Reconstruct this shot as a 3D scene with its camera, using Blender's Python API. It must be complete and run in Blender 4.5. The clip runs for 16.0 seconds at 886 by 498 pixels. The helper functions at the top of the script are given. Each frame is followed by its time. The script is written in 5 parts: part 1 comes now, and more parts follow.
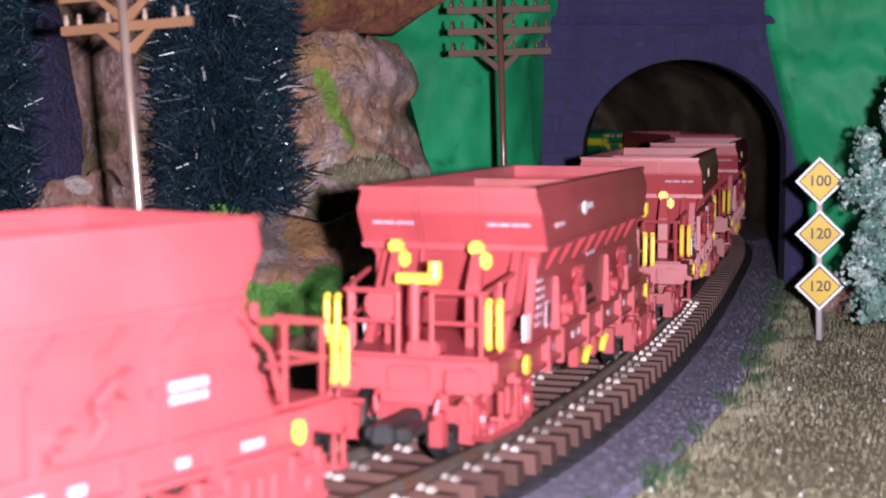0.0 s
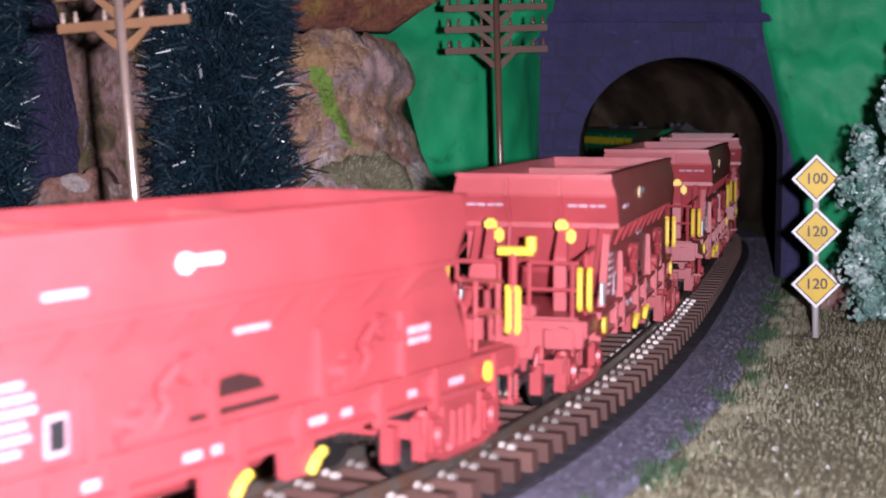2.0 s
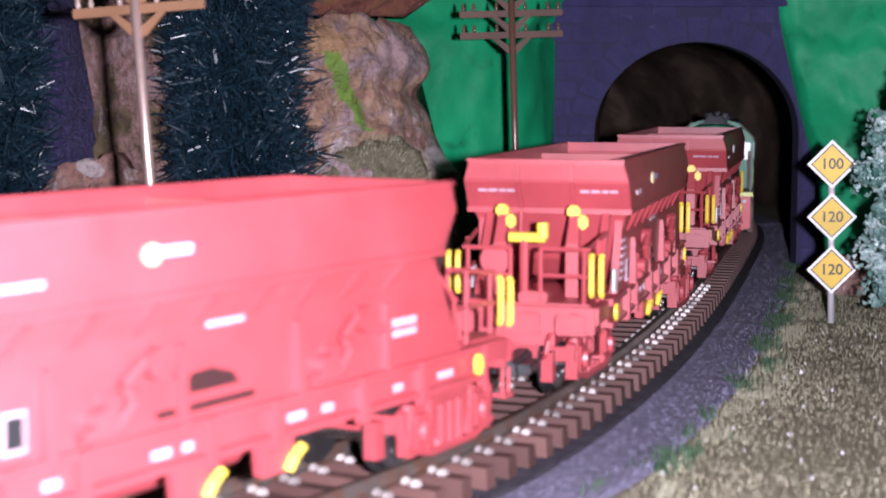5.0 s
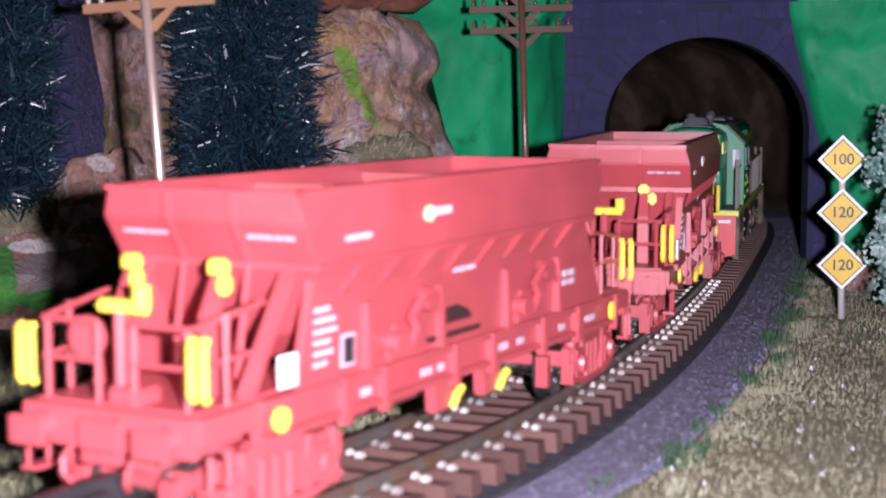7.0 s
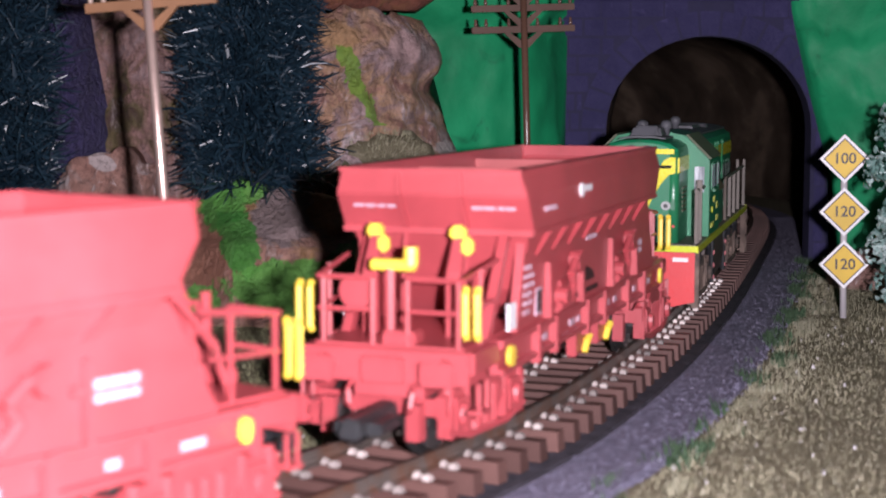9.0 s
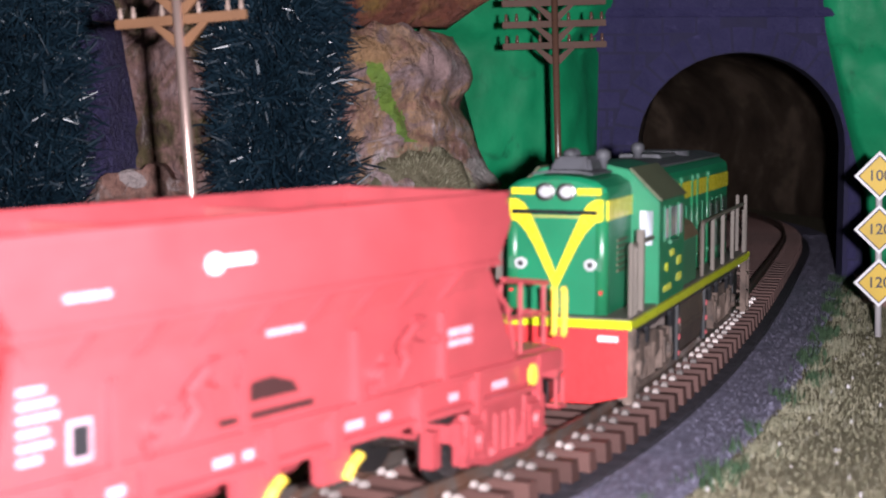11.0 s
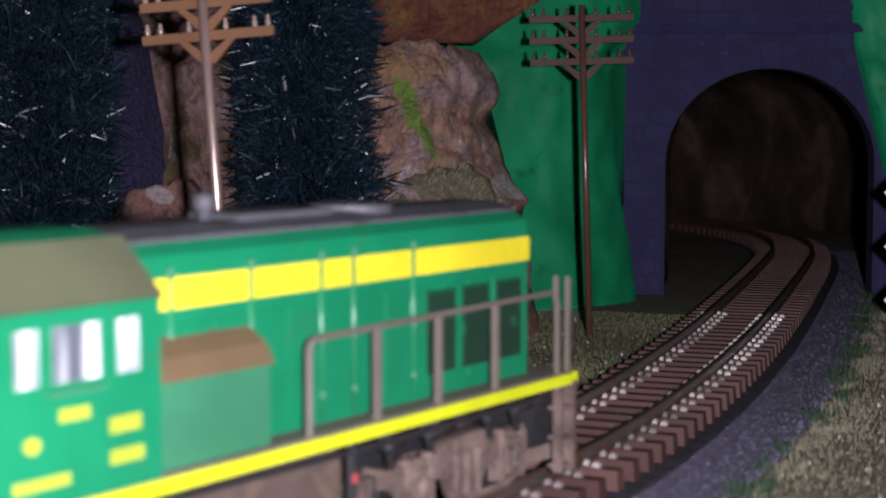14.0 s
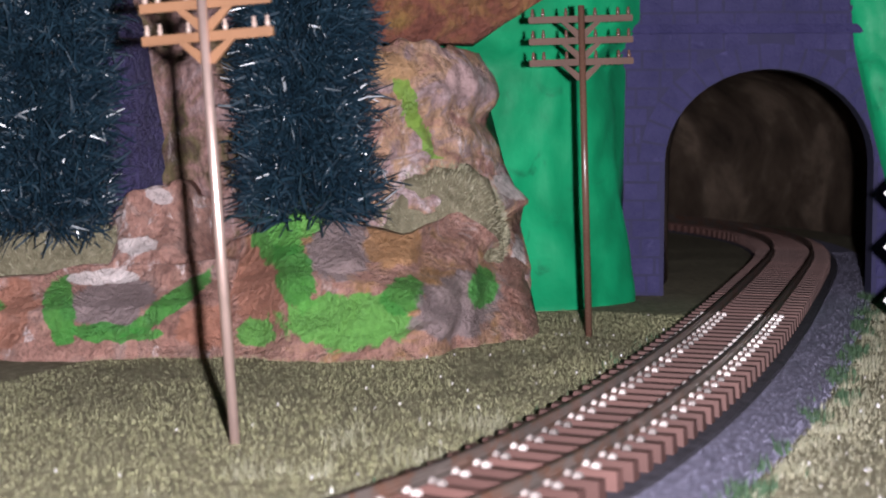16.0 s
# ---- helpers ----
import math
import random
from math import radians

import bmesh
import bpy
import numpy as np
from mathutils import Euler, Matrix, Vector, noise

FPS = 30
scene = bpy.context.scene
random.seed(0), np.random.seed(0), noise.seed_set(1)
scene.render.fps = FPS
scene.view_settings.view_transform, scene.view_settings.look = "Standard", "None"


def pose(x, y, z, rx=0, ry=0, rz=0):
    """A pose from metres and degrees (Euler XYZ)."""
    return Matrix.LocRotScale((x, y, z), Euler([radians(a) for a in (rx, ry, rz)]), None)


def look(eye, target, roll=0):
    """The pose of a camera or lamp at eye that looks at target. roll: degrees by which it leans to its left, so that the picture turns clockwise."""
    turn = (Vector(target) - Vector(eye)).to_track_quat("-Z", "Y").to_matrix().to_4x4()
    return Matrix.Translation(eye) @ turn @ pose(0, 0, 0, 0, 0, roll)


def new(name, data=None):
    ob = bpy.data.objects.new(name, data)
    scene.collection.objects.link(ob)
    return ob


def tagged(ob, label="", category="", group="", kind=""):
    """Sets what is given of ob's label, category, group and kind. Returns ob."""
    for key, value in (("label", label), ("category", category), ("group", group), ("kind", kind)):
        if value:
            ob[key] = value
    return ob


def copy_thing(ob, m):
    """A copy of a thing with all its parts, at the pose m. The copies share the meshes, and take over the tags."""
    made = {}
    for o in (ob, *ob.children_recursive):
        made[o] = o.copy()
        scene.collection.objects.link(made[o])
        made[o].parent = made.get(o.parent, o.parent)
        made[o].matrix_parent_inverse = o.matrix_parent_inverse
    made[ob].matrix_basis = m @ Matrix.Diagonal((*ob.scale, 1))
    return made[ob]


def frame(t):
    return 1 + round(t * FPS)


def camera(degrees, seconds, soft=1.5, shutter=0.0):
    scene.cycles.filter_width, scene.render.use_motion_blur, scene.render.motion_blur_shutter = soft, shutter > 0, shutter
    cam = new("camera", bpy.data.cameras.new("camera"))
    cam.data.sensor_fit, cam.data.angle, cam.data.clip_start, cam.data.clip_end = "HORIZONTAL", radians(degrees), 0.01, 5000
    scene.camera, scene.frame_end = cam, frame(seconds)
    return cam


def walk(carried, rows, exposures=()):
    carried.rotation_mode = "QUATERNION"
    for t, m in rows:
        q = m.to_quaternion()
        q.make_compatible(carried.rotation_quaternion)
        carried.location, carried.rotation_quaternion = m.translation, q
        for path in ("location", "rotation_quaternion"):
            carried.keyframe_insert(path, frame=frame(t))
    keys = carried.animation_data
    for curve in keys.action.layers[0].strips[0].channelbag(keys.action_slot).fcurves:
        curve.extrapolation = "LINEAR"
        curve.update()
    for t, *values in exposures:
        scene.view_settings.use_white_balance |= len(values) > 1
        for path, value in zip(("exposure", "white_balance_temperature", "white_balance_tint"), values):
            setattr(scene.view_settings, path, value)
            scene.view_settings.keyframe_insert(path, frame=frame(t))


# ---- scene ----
# A model railway at its true size: the builders below work in millimetres, rail head at z = RAIL.
MM = 0.001
RAIL = 7.5

# ---- camera ----
EYE = (0.0, 0.0, 0.0675)
cam = camera(31.3, 16.0, soft=2.0, shutter=0.4)
cam.data.dof.use_dof, cam.data.dof.focus_distance, cam.data.dof.aperture_fstop = True, 0.49, 37.0
TURNS = [(0, -2.99, -5.17), (0.5, -3.02, -5.28), (1, -3.09, -5.27), (1.5, -3.09, -5.29), (2, -3.11, -5.25),
         (2.5, -3.14, -5.21), (3, -3.14, -5.23), (3.5, -2.95, -5.55), (4, -2.87, -5.69), (5.2, -2.5, -5.8), (6.5, -2.22, -5.83),
         (7, -2.22, -5.96), (7.5, -2.19, -6.01), (8, -2.19, -6.08), (8.5, -2.15, -6.04), (9, -2.15, -5.99),
         (10.2, -1.5, -5.65), (11.5, -0.66, -5.16), (12, -0.45, -4.89), (12.5, -0.26, -4.85), (13, 0.03, -4.69), (13.5, 0.06, -4.87),
         (14, 0.02, -4.82), (14.5, -0.02, -4.74), (15, -0.02, -4.71), (15.5, -0.02, -4.75), (16, 0.0, -4.8)]
BACK = (lambda t: -0.004 if t <= 9 else (0.0 if t >= 12 else -0.004 * (12 - t) / 3))
walk(cam, [(t, pose(EYE[0], EYE[1] + BACK(t), EYE[2], 90 + pitch, 0, yaw + (0.1 if t <= 9 else 0.0))) for t, yaw, pitch in TURNS],
     exposures=[(0, 0.06, 6550, 10), (1.2, 0.1, 6300, 10), (2, -0.1, 6400, 9), (3, -0.03, 6300, 9), (4, 0.12, 6100, 10), (7, 0.08, 6200, 10), (7.6, -0.2, 6300, 10), (8, -0.32, 6400, 10), (8.5, -0.28, 6500, 9),
                (9, -0.25, 6600, 9), (11.5, -0.13, 6600, 3), (12, -0.28, 6500, 4), (12.5, -0.45, 6400, 6), (13, -0.64, 6300, 8), (13.5, -0.97, 6300, 8), (14, -1.04, 6400, 8), (14.5, -0.82, 6300, 7), (15.2, -0.42, 6200, 7), (16, 0.53, 6500, 2)])

# ---- light: the small white torch beside the lens, and a dim room ----
world = bpy.data.worlds.new("dim_room")
scene.world = world
world.use_nodes = True
world.node_tree.nodes["Background"].inputs[0].default_value = (0.7, 0.68, 1.0, 1)
world.node_tree.nodes["Background"].inputs[1].default_value = 0.06
torch = bpy.data.lights.new("torch", "SPOT")
torch.energy, torch.color, torch.shadow_soft_size = 11.3, (0.93, 0.87, 1.0), 0.003
torch.spot_size, torch.spot_blend = radians(120), 0.6
torch_lamp = new("torch", torch)
torch_lamp.matrix_world = look((0.019, 0.004, 0.069), (0.05, 0.5, 0.04))


# ---- materials ----
def nodes_of(m):
    m.use_nodes = True
    return m.node_tree.nodes, m.node_tree.links, m.node_tree.nodes["Principled BSDF"]


def noise_node(n, l, scale, detail=4.0, rough=0.55, distort=0.0, stretch=(1, 1, 1), seed=0.0):
    """Noise in the object's own millimetres."""
    tc, mp, nz = n.new("ShaderNodeTexCoord"), n.new("ShaderNodeMapping"), n.new("ShaderNodeTexNoise")
    mp.inputs["Scale"].default_value = [1000 * a for a in stretch]
    mp.inputs["Location"].default_value = (seed, seed * 0.7, seed * 0.3)
    l.new(tc.outputs["Object"], mp.inputs[0])
    l.new(mp.outputs[0], nz.inputs["Vector"])
    for key, v in (("Scale", scale), ("Detail", detail), ("Roughness", rough), ("Distortion", distort)):
        nz.inputs[key].default_value = v
    return nz


def ramp_node(n, stops):
    r = n.new("ShaderNodeValToRGB")
    e = r.color_ramp.elements
    while len(e) < len(stops):
        e.new(0.5)
    for el, (p, c) in zip(e, stops):
        el.position, el.color = p, (*c, 1)
    return r


def mix_node(n, l, fac, a, b):
    m = n.new("ShaderNodeMix")
    m.data_type = "RGBA"
    for sock, v in ((m.inputs[0], fac), (m.inputs[6], a), (m.inputs[7], b)):
        if isinstance(v, bpy.types.NodeSocket):
            l.new(v, sock)
        else:
            sock.default_value = v if isinstance(v, float) else (*v, 1)
    return m.outputs[2]


def surface(name, stops, coarse=0.05, fine=1.2, rough=0.5, metal=0.0, bump=0.15, dirt=None, dirt_at=(0.5, 0.65), spec=0.5, stretch=(1, 1, 1), per_piece=0.0, seed=0.0):
    """Two scales of variation: a ramp of colours over coarse noise, dirt over a second one, and fine relief."""
    m = bpy.data.materials.new(name)
    n, l, b = nodes_of(m)
    big = noise_node(n, l, coarse, 5, 0.6, 0.4, stretch, seed)
    r = ramp_node(n, stops)
    l.new(big.outputs[0], r.inputs[0])
    col = r.outputs[0]
    if dirt:
        dn = noise_node(n, l, coarse * 3.1, 6, 0.65, 0.8, stretch, seed + 17)
        dr = ramp_node(n, [(dirt_at[0], (0, 0, 0)), (dirt_at[1], (1, 1, 1))])
        l.new(dn.outputs[0], dr.inputs[0])
        col = mix_node(n, l, dr.outputs[0], col, dirt)
    if per_piece:
        info, hsv, ma = n.new("ShaderNodeObjectInfo"), n.new("ShaderNodeHueSaturation"), n.new("ShaderNodeMapRange")
        l.new(info.outputs["Random"], ma.inputs[0])
        ma.inputs[3].default_value, ma.inputs[4].default_value = 1 - per_piece, 1 + per_piece
        l.new(ma.outputs[0], hsv.inputs["Value"])
        l.new(col, hsv.inputs["Color"])
        col = hsv.outputs[0]
    l.new(col, b.inputs["Base Color"])
    fn = noise_node(n, l, fine, 4, 0.6, 0.0, stretch, seed + 5)
    rr = n.new("ShaderNodeMapRange")
    l.new(fn.outputs[0], rr.inputs[0])
    rr.inputs[3].default_value, rr.inputs[4].default_value = max(0.03, rough - 0.12), min(1, rough + 0.12)
    l.new(rr.outputs[0], b.inputs["Roughness"])
    b.inputs["Metallic"].default_value = metal
    b.inputs["Specular IOR Level"].default_value = spec
    if bump:
        bp = n.new("ShaderNodeBump")
        bp.inputs["Strength"].default_value, bp.inputs["Distance"].default_value = bump, 0.0006
        l.new(fn.outputs[0], bp.inputs["Height"])
        l.new(bp.outputs[0], b.inputs["Normal"])
    return m


def plain2(name, c, rough=0.5, metal=0.0, bump=0.08, spread=0.12, **kw):
    lo, hi = [a * (1 - spread) for a in c], [min(1, a * (1 + spread)) for a in c]
    return surface(name, [(0.35, lo), (0.65, hi)], rough=rough, metal=metal, bump=bump, **kw)


RED = plain2("oxide_red_paint", (0.37, 0.058, 0.067), 0.40, fine=2.5, dirt=(0.27, 0.06, 0.06), dirt_at=(0.6, 0.8))
RED_IN = plain2("inner_red_paint", (0.36, 0.08, 0.08), 0.5, fine=2.5)
YELLOW = plain2("yellow_paint", (0.85, 0.59, 0.07), 0.4)
WHITE = plain2("white_print", (0.75, 0.72, 0.74), 0.5)
PRINT = plain2("lavender_white_print", (0.52, 0.36, 0.43), 0.5)
# shade inside the chute openings, given as a near-black red
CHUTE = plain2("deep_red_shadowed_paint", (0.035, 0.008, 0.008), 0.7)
BLACK = plain2("black_plastic", (0.018, 0.018, 0.02), 0.45)
STEEL = plain2("blackened_steel", (0.16, 0.15, 0.15), 0.35, 0.9)
BRIGHT = plain2("bright_steel", (0.6, 0.58, 0.56), 0.25, 1.0)
RAILM = plain2("weathered_rail", (0.10, 0.08, 0.07), 0.5, 0.35, dirt=(0.12, 0.06, 0.04), dirt_at=(0.45, 0.6))
SLEEPER = plain2("brown_sleeper_plastic", (0.095, 0.047, 0.04), 0.6, spec=0.25, fine=1.5, per_piece=0.25)
CLIP = plain2("pale_rail_clip", (0.35, 0.30, 0.28), 0.3, 0.2, per_piece=0.6)
BALLAST = surface("grey_violet_ballast", [(0.3, (0.125, 0.116, 0.17)), (0.7, (0.26, 0.24, 0.33))], coarse=0.5, fine=2.6, rough=0.95, bump=0.9, spec=0.2)
SOIL = surface("turf_mat", [(0.3, (0.125, 0.108, 0.068)), (0.55, (0.20, 0.175, 0.115)), (0.75, (0.29, 0.255, 0.18))], coarse=0.35, fine=1.4, rough=0.95, bump=1.0, dirt=(0.11, 0.12, 0.075), dirt_at=(0.55, 0.7), spec=0.2)
GREENW = surface("bright_green_paint", [(0.3, (0.008, 0.22, 0.086)), (0.7, (0.013, 0.345, 0.138))], coarse=0.03, fine=0.4, rough=0.6, bump=0.25, spec=0.35, dirt=(0.009, 0.17, 0.072), dirt_at=(0.6, 0.75))
STONE = surface("violet_blue_stone_paint", [(0.3, (0.023, 0.020, 0.072)), (0.7, (0.041, 0.035, 0.108))], coarse=0.06, fine=0.8, rough=0.65, bump=0.8, dirt=(0.056, 0.047, 0.135), dirt_at=(0.6, 0.74), spec=0.22)
MORTAR = plain2("dark_joint", (0.019, 0.016, 0.058), 0.8)
LINING = surface("brown_cloth_lining", [(0.3, (0.05, 0.036, 0.03)), (0.52, (0.16, 0.115, 0.085)), (0.7, (0.38, 0.28, 0.21))], coarse=0.022, fine=0.6, rough=0.9, bump=0.5, spec=0.1)
LOCO = plain2("green_loco_paint", (0.008, 0.18, 0.078), 0.40, spec=0.4, fine=3, dirt=(0.03, 0.12, 0.055), dirt_at=(0.58, 0.8))
BEADG = plain2("glossy_green_bead", (0.02, 0.19, 0.08), 0.3, fine=3, spec=0.8)
CREAM = plain2("cream_yellow_emblem", (0.72, 0.60, 0.34), 0.5)
SKY = plain2("pale_blue_emblem", (0.45, 0.47, 0.66), 0.5)
LETTER = plain2("lime_yellow_print", (0.40, 0.44, 0.03), 0.45)
DULL = plain2("dull_yellow_print", (0.42, 0.40, 0.08), 0.5)
LIMEY = plain2("lime_yellow_edge_paint", (0.60, 0.66, 0.015), 0.3)
TANK = plain2("dark_dusty_tank", (0.085, 0.06, 0.05), 0.55, dirt=(0.16, 0.11, 0.075), dirt_at=(0.5, 0.75))
MORTAR_G = plain2("dark_green_recess", (0.006, 0.06, 0.026), 0.5)
LOCO_DK = plain2("dusty_olive_paint", (0.085, 0.092, 0.05), 0.6, fine=2)
ROOF = plain2("sooty_grey_roof", (0.075, 0.075, 0.085), 0.6, dirt=(0.03, 0.03, 0.03), dirt_at=(0.5, 0.7))
LEMON = plain2("lemon_paint", (0.75, 0.64, 0.03), 0.28)
BEAM = plain2("signal_red_paint", (0.62, 0.03, 0.035), 0.4)
RUST = surface("rust_dust_bogie", [(0.3, (0.075, 0.05, 0.04)), (0.7, (0.22, 0.155, 0.125))], coarse=0.15, fine=1.5, rough=0.8, bump=0.3, dirt=(0.05, 0.04, 0.035), dirt_at=(0.52, 0.68))
RAILING = plain2("dusty_grey_handrail", (0.14, 0.115, 0.095), 0.55)
# the panes' reflections are in the colour: pale upright streaks on dark
GLASS = surface("window_with_painted_glints", [(0.44, (0.10, 0.11, 0.13)), (0.54, (0.40, 0.42, 0.46)), (0.64, (0.78, 0.8, 0.84))], coarse=0.42, fine=1, rough=0.15, metal=0.1, bump=0.0, stretch=(1, 1, 0.05), seed=3)
LENS = plain2("clear_white_lens", (0.5, 0.5, 0.5), 0.15, bump=0.0)
LID = plain2("brown_dusty_lid", (0.13, 0.085, 0.042), 0.7, fine=2)
DUSTG = plain2("dusty_green_paint", (0.035, 0.17, 0.085), 0.5, fine=2)
POLE = plain2("brown_plastic_pole", (0.115, 0.06, 0.042), 0.25, fine=2, spec=0.7)
ARMS = plain2("orange_brown_crossarm", (0.21, 0.105, 0.055), 0.4, fine=2)
ARMK = plain2("dark_brown_crossarm", (0.095, 0.05, 0.035), 0.6, fine=2, spec=0.25)
BEADK = plain2("brown_insulator", (0.12, 0.065, 0.05), 0.25, bump=0.0)
COPPER = plain2("polished_copper_rod", (0.78, 0.56, 0.49), 0.33, 0.75, fine=1.5)
DARKBED = surface("dark_grey_bed_edge", [(0.3, (0.03, 0.027, 0.034)), (0.7, (0.075, 0.068, 0.085))], coarse=0.4, fine=2, rough=0.9, bump=0.8, spec=0.2)
POSTM = plain2("pale_grey_post", (0.5, 0.47, 0.48), 0.4)
BEAD = plain2("pale_insulator", (0.34, 0.25, 0.21), 0.15, bump=0.0)
SIGN_Y = plain2("sign_yellow", (0.62, 0.39, 0.008), 0.5, fine=2)
SIGN_K = plain2("sign_dark_line", (0.02, 0.014, 0.01), 0.5)
NEEDLE = surface("dark_blue_green_needle", [(0.3, (0.005, 0.014, 0.025)), (0.7, (0.016, 0.038, 0.056))], coarse=0.12, fine=2, rough=0.32, bump=0.0, spec=0.9)
BARK = plain2("dark_bark", (0.05, 0.035, 0.025), 0.8)
# the palest stop puts the glints of the leaf flakes into the colour
FOAM = surface("grey_green_leaf_with_glints", [(0.3, (0.04, 0.12, 0.10)), (0.5, (0.16, 0.27, 0.24)), (0.66, (0.42, 0.50, 0.48))], coarse=0.12, fine=1.5, rough=0.35, bump=0.3, spec=0.8)
GRASS = surface("dry_static_grass", [(0.25, (0.20, 0.19, 0.11)), (0.5, (0.30, 0.275, 0.18)), (0.72, (0.50, 0.46, 0.34))], coarse=0.5, fine=2, rough=0.5, bump=0.0)
TURFG = surface("worn_static_grass", [(0.3, (0.24, 0.235, 0.115)), (0.55, (0.32, 0.305, 0.165)), (0.78, (0.44, 0.42, 0.26))], coarse=0.3, fine=2, rough=0.6, bump=0.0)
PALEG = surface("bleached_grass", [(0.3, (0.20, 0.20, 0.12)), (0.7, (0.40, 0.37, 0.27))], coarse=0.5, fine=2, rough=0.5, bump=0.0)
MOSS = surface("green_edge_tuft", [(0.3, (0.02, 0.05, 0.022)), (0.7, (0.07, 0.12, 0.06))], coarse=0.5, fine=2, rough=0.8, bump=0.0)


def rock_paint(name, tones, moss, moss_at, moss_size=0.022, chalk=(0.5, 0.42, 0.40), chalk_at=(0.62, 0.72), seed=0.0, streak=None, patches=()):
    """Painted plaster: patches of several paints, chalky dry-brushed relief and bright moss."""
    m = bpy.data.materials.new(name)
    n, l, b = nodes_of(m)
    a = noise_node(n, l, 0.045, 6, 0.62, 1.2, (1, 1, 1), seed)
    r = ramp_node(n, tones)
    l.new(a.outputs[0], r.inputs[0])
    c = noise_node(n, l, 0.085, 9, 0.75, 0.9, (1, 1, 0.55), seed + 31)
    cr = ramp_node(n, [(chalk_at[0], (0, 0, 0)), (chalk_at[1], (1, 1, 1))])
    l.new(c.outputs[0], cr.inputs[0])
    col = mix_node(n, l, cr.outputs[0], r.outputs[0], chalk)
    d = noise_node(n, l, 0.55, 6, 0.75, 0.6, (1, 1, 0.45), seed + 91)
    dr = ramp_node(n, [(0.38, (0.45, 0.42, 0.42)), (0.52, (1, 1, 1)), (0.66, (1.25, 1.2, 1.18))])
    l.new(d.outputs[0], dr.inputs[0])
    dab = n.new("ShaderNodeMix")
    dab.data_type, dab.blend_type = "RGBA", "MULTIPLY"
    dab.inputs[0].default_value = 0.75
    l.new(col, dab.inputs[6])
    l.new(dr.outputs[0], dab.inputs[7])
    col = dab.outputs[2]
    g = noise_node(n, l, moss_size, 3, 0.4, 0.6, (1.2, 1.2, 0.8), seed + 57)
    gr = ramp_node(n, [(moss_at[0], (0, 0, 0)), (moss_at[1], (1, 1, 1))])
    l.new(g.outputs[0], gr.inputs[0])
    col = mix_node(n, l, gr.outputs[0], col, moss)
    if streak:
        # a slanting run of lichen: x0 at height z0, drifting by slope down to z1
        x0, z0, z1, slope, half, lichen = streak
        tc, sep = n.new("ShaderNodeTexCoord"), n.new("ShaderNodeSeparateXYZ")
        l.new(tc.outputs["Object"], sep.inputs[0])

        def calc(op, a, b2):
            m2 = n.new("ShaderNodeMath")
            m2.operation = op
            for sock, v in zip(m2.inputs, (a, b2)):
                if isinstance(v, float):
                    sock.default_value = v
                else:
                    l.new(v, sock)
            return m2.outputs[0]
        wob = noise_node(n, l, 0.12, 4, 0.6, 0.5, (1, 1, 1), seed + 71)
        line = calc("MULTIPLY_ADD", sep.outputs[2], slope)
        line.node.inputs[2].default_value = -(x0 + slope * z0) * MM
        off = calc("ADD", calc("ADD", sep.outputs[0], line), calc("MULTIPLY", calc("SUBTRACT", wob.outputs[0], 0.5), 0.012))
        inside = calc("LESS_THAN", calc("ABSOLUTE", off, 0.0), half * MM)
        inside = calc("MULTIPLY", inside, calc("MULTIPLY", calc("GREATER_THAN", sep.outputs[2], z1 * MM), calc("LESS_THAN", sep.outputs[2], z0 * MM)))
        col = mix_node(n, l, calc("MULTIPLY", inside, 0.85), col, lichen)
    if patches:
        # brushed patches of paint with ragged rims: centre x, z, radii, tilt, colour
        tc, rag = n.new("ShaderNodeTexCoord"), noise_node(n, l, 0.11, 6, 0.65, 0.8, (1, 1, 1), seed + 83)
        for x0, z0, rx, rz, tilt, paint in patches:
            mp = n.new("ShaderNodeMapping")
            mp.vector_type = "TEXTURE"
            mp.inputs["Location"].default_value = (x0 * MM, 0, z0 * MM)
            mp.inputs["Rotation"].default_value = (0, -radians(tilt), 0)
            mp.inputs["Scale"].default_value = (rx * MM, 1000, rz * MM)
            l.new(tc.outputs["Object"], mp.inputs[0])
            size, addn, edge = n.new("ShaderNodeVectorMath"), n.new("ShaderNodeMath"), n.new("ShaderNodeMapRange")
            size.operation, addn.operation = "LENGTH", "MULTIPLY_ADD"
            l.new(mp.outputs[0], size.inputs[0])
            l.new(rag.outputs[0], addn.inputs[0])
            addn.inputs[1].default_value = 1.5
            l.new(size.outputs["Value"], addn.inputs[2])
            l.new(addn.outputs[0], edge.inputs[0])
            for key, v in ((1, 1.68), (2, 1.8), (3, 0.92), (4, 0.0)):
                edge.inputs[key].default_value = v
            speck = n.new("ShaderNodeMix")
            speck.data_type, speck.blend_type = "RGBA", "MULTIPLY"
            speck.inputs[0].default_value = 0.35
            speck.inputs[6].default_value = (*paint, 1)
            l.new(dr.outputs[0], speck.inputs[7])
            col = mix_node(n, l, edge.outputs[0], col, speck.outputs[2])
    l.new(col, b.inputs["Base Color"])
    b.inputs["Roughness"].default_value = 0.55
    f = noise_node(n, l, 0.5, 6, 0.65, 0.3, (1, 1, 1), seed + 3)
    bp = n.new("ShaderNodeBump")
    bp.inputs["Strength"].default_value, bp.inputs["Distance"].default_value = 0.85, 0.003
    l.new(f.outputs[0], bp.inputs["Height"])
    l.new(bp.outputs[0], b.inputs["Normal"])
    return m


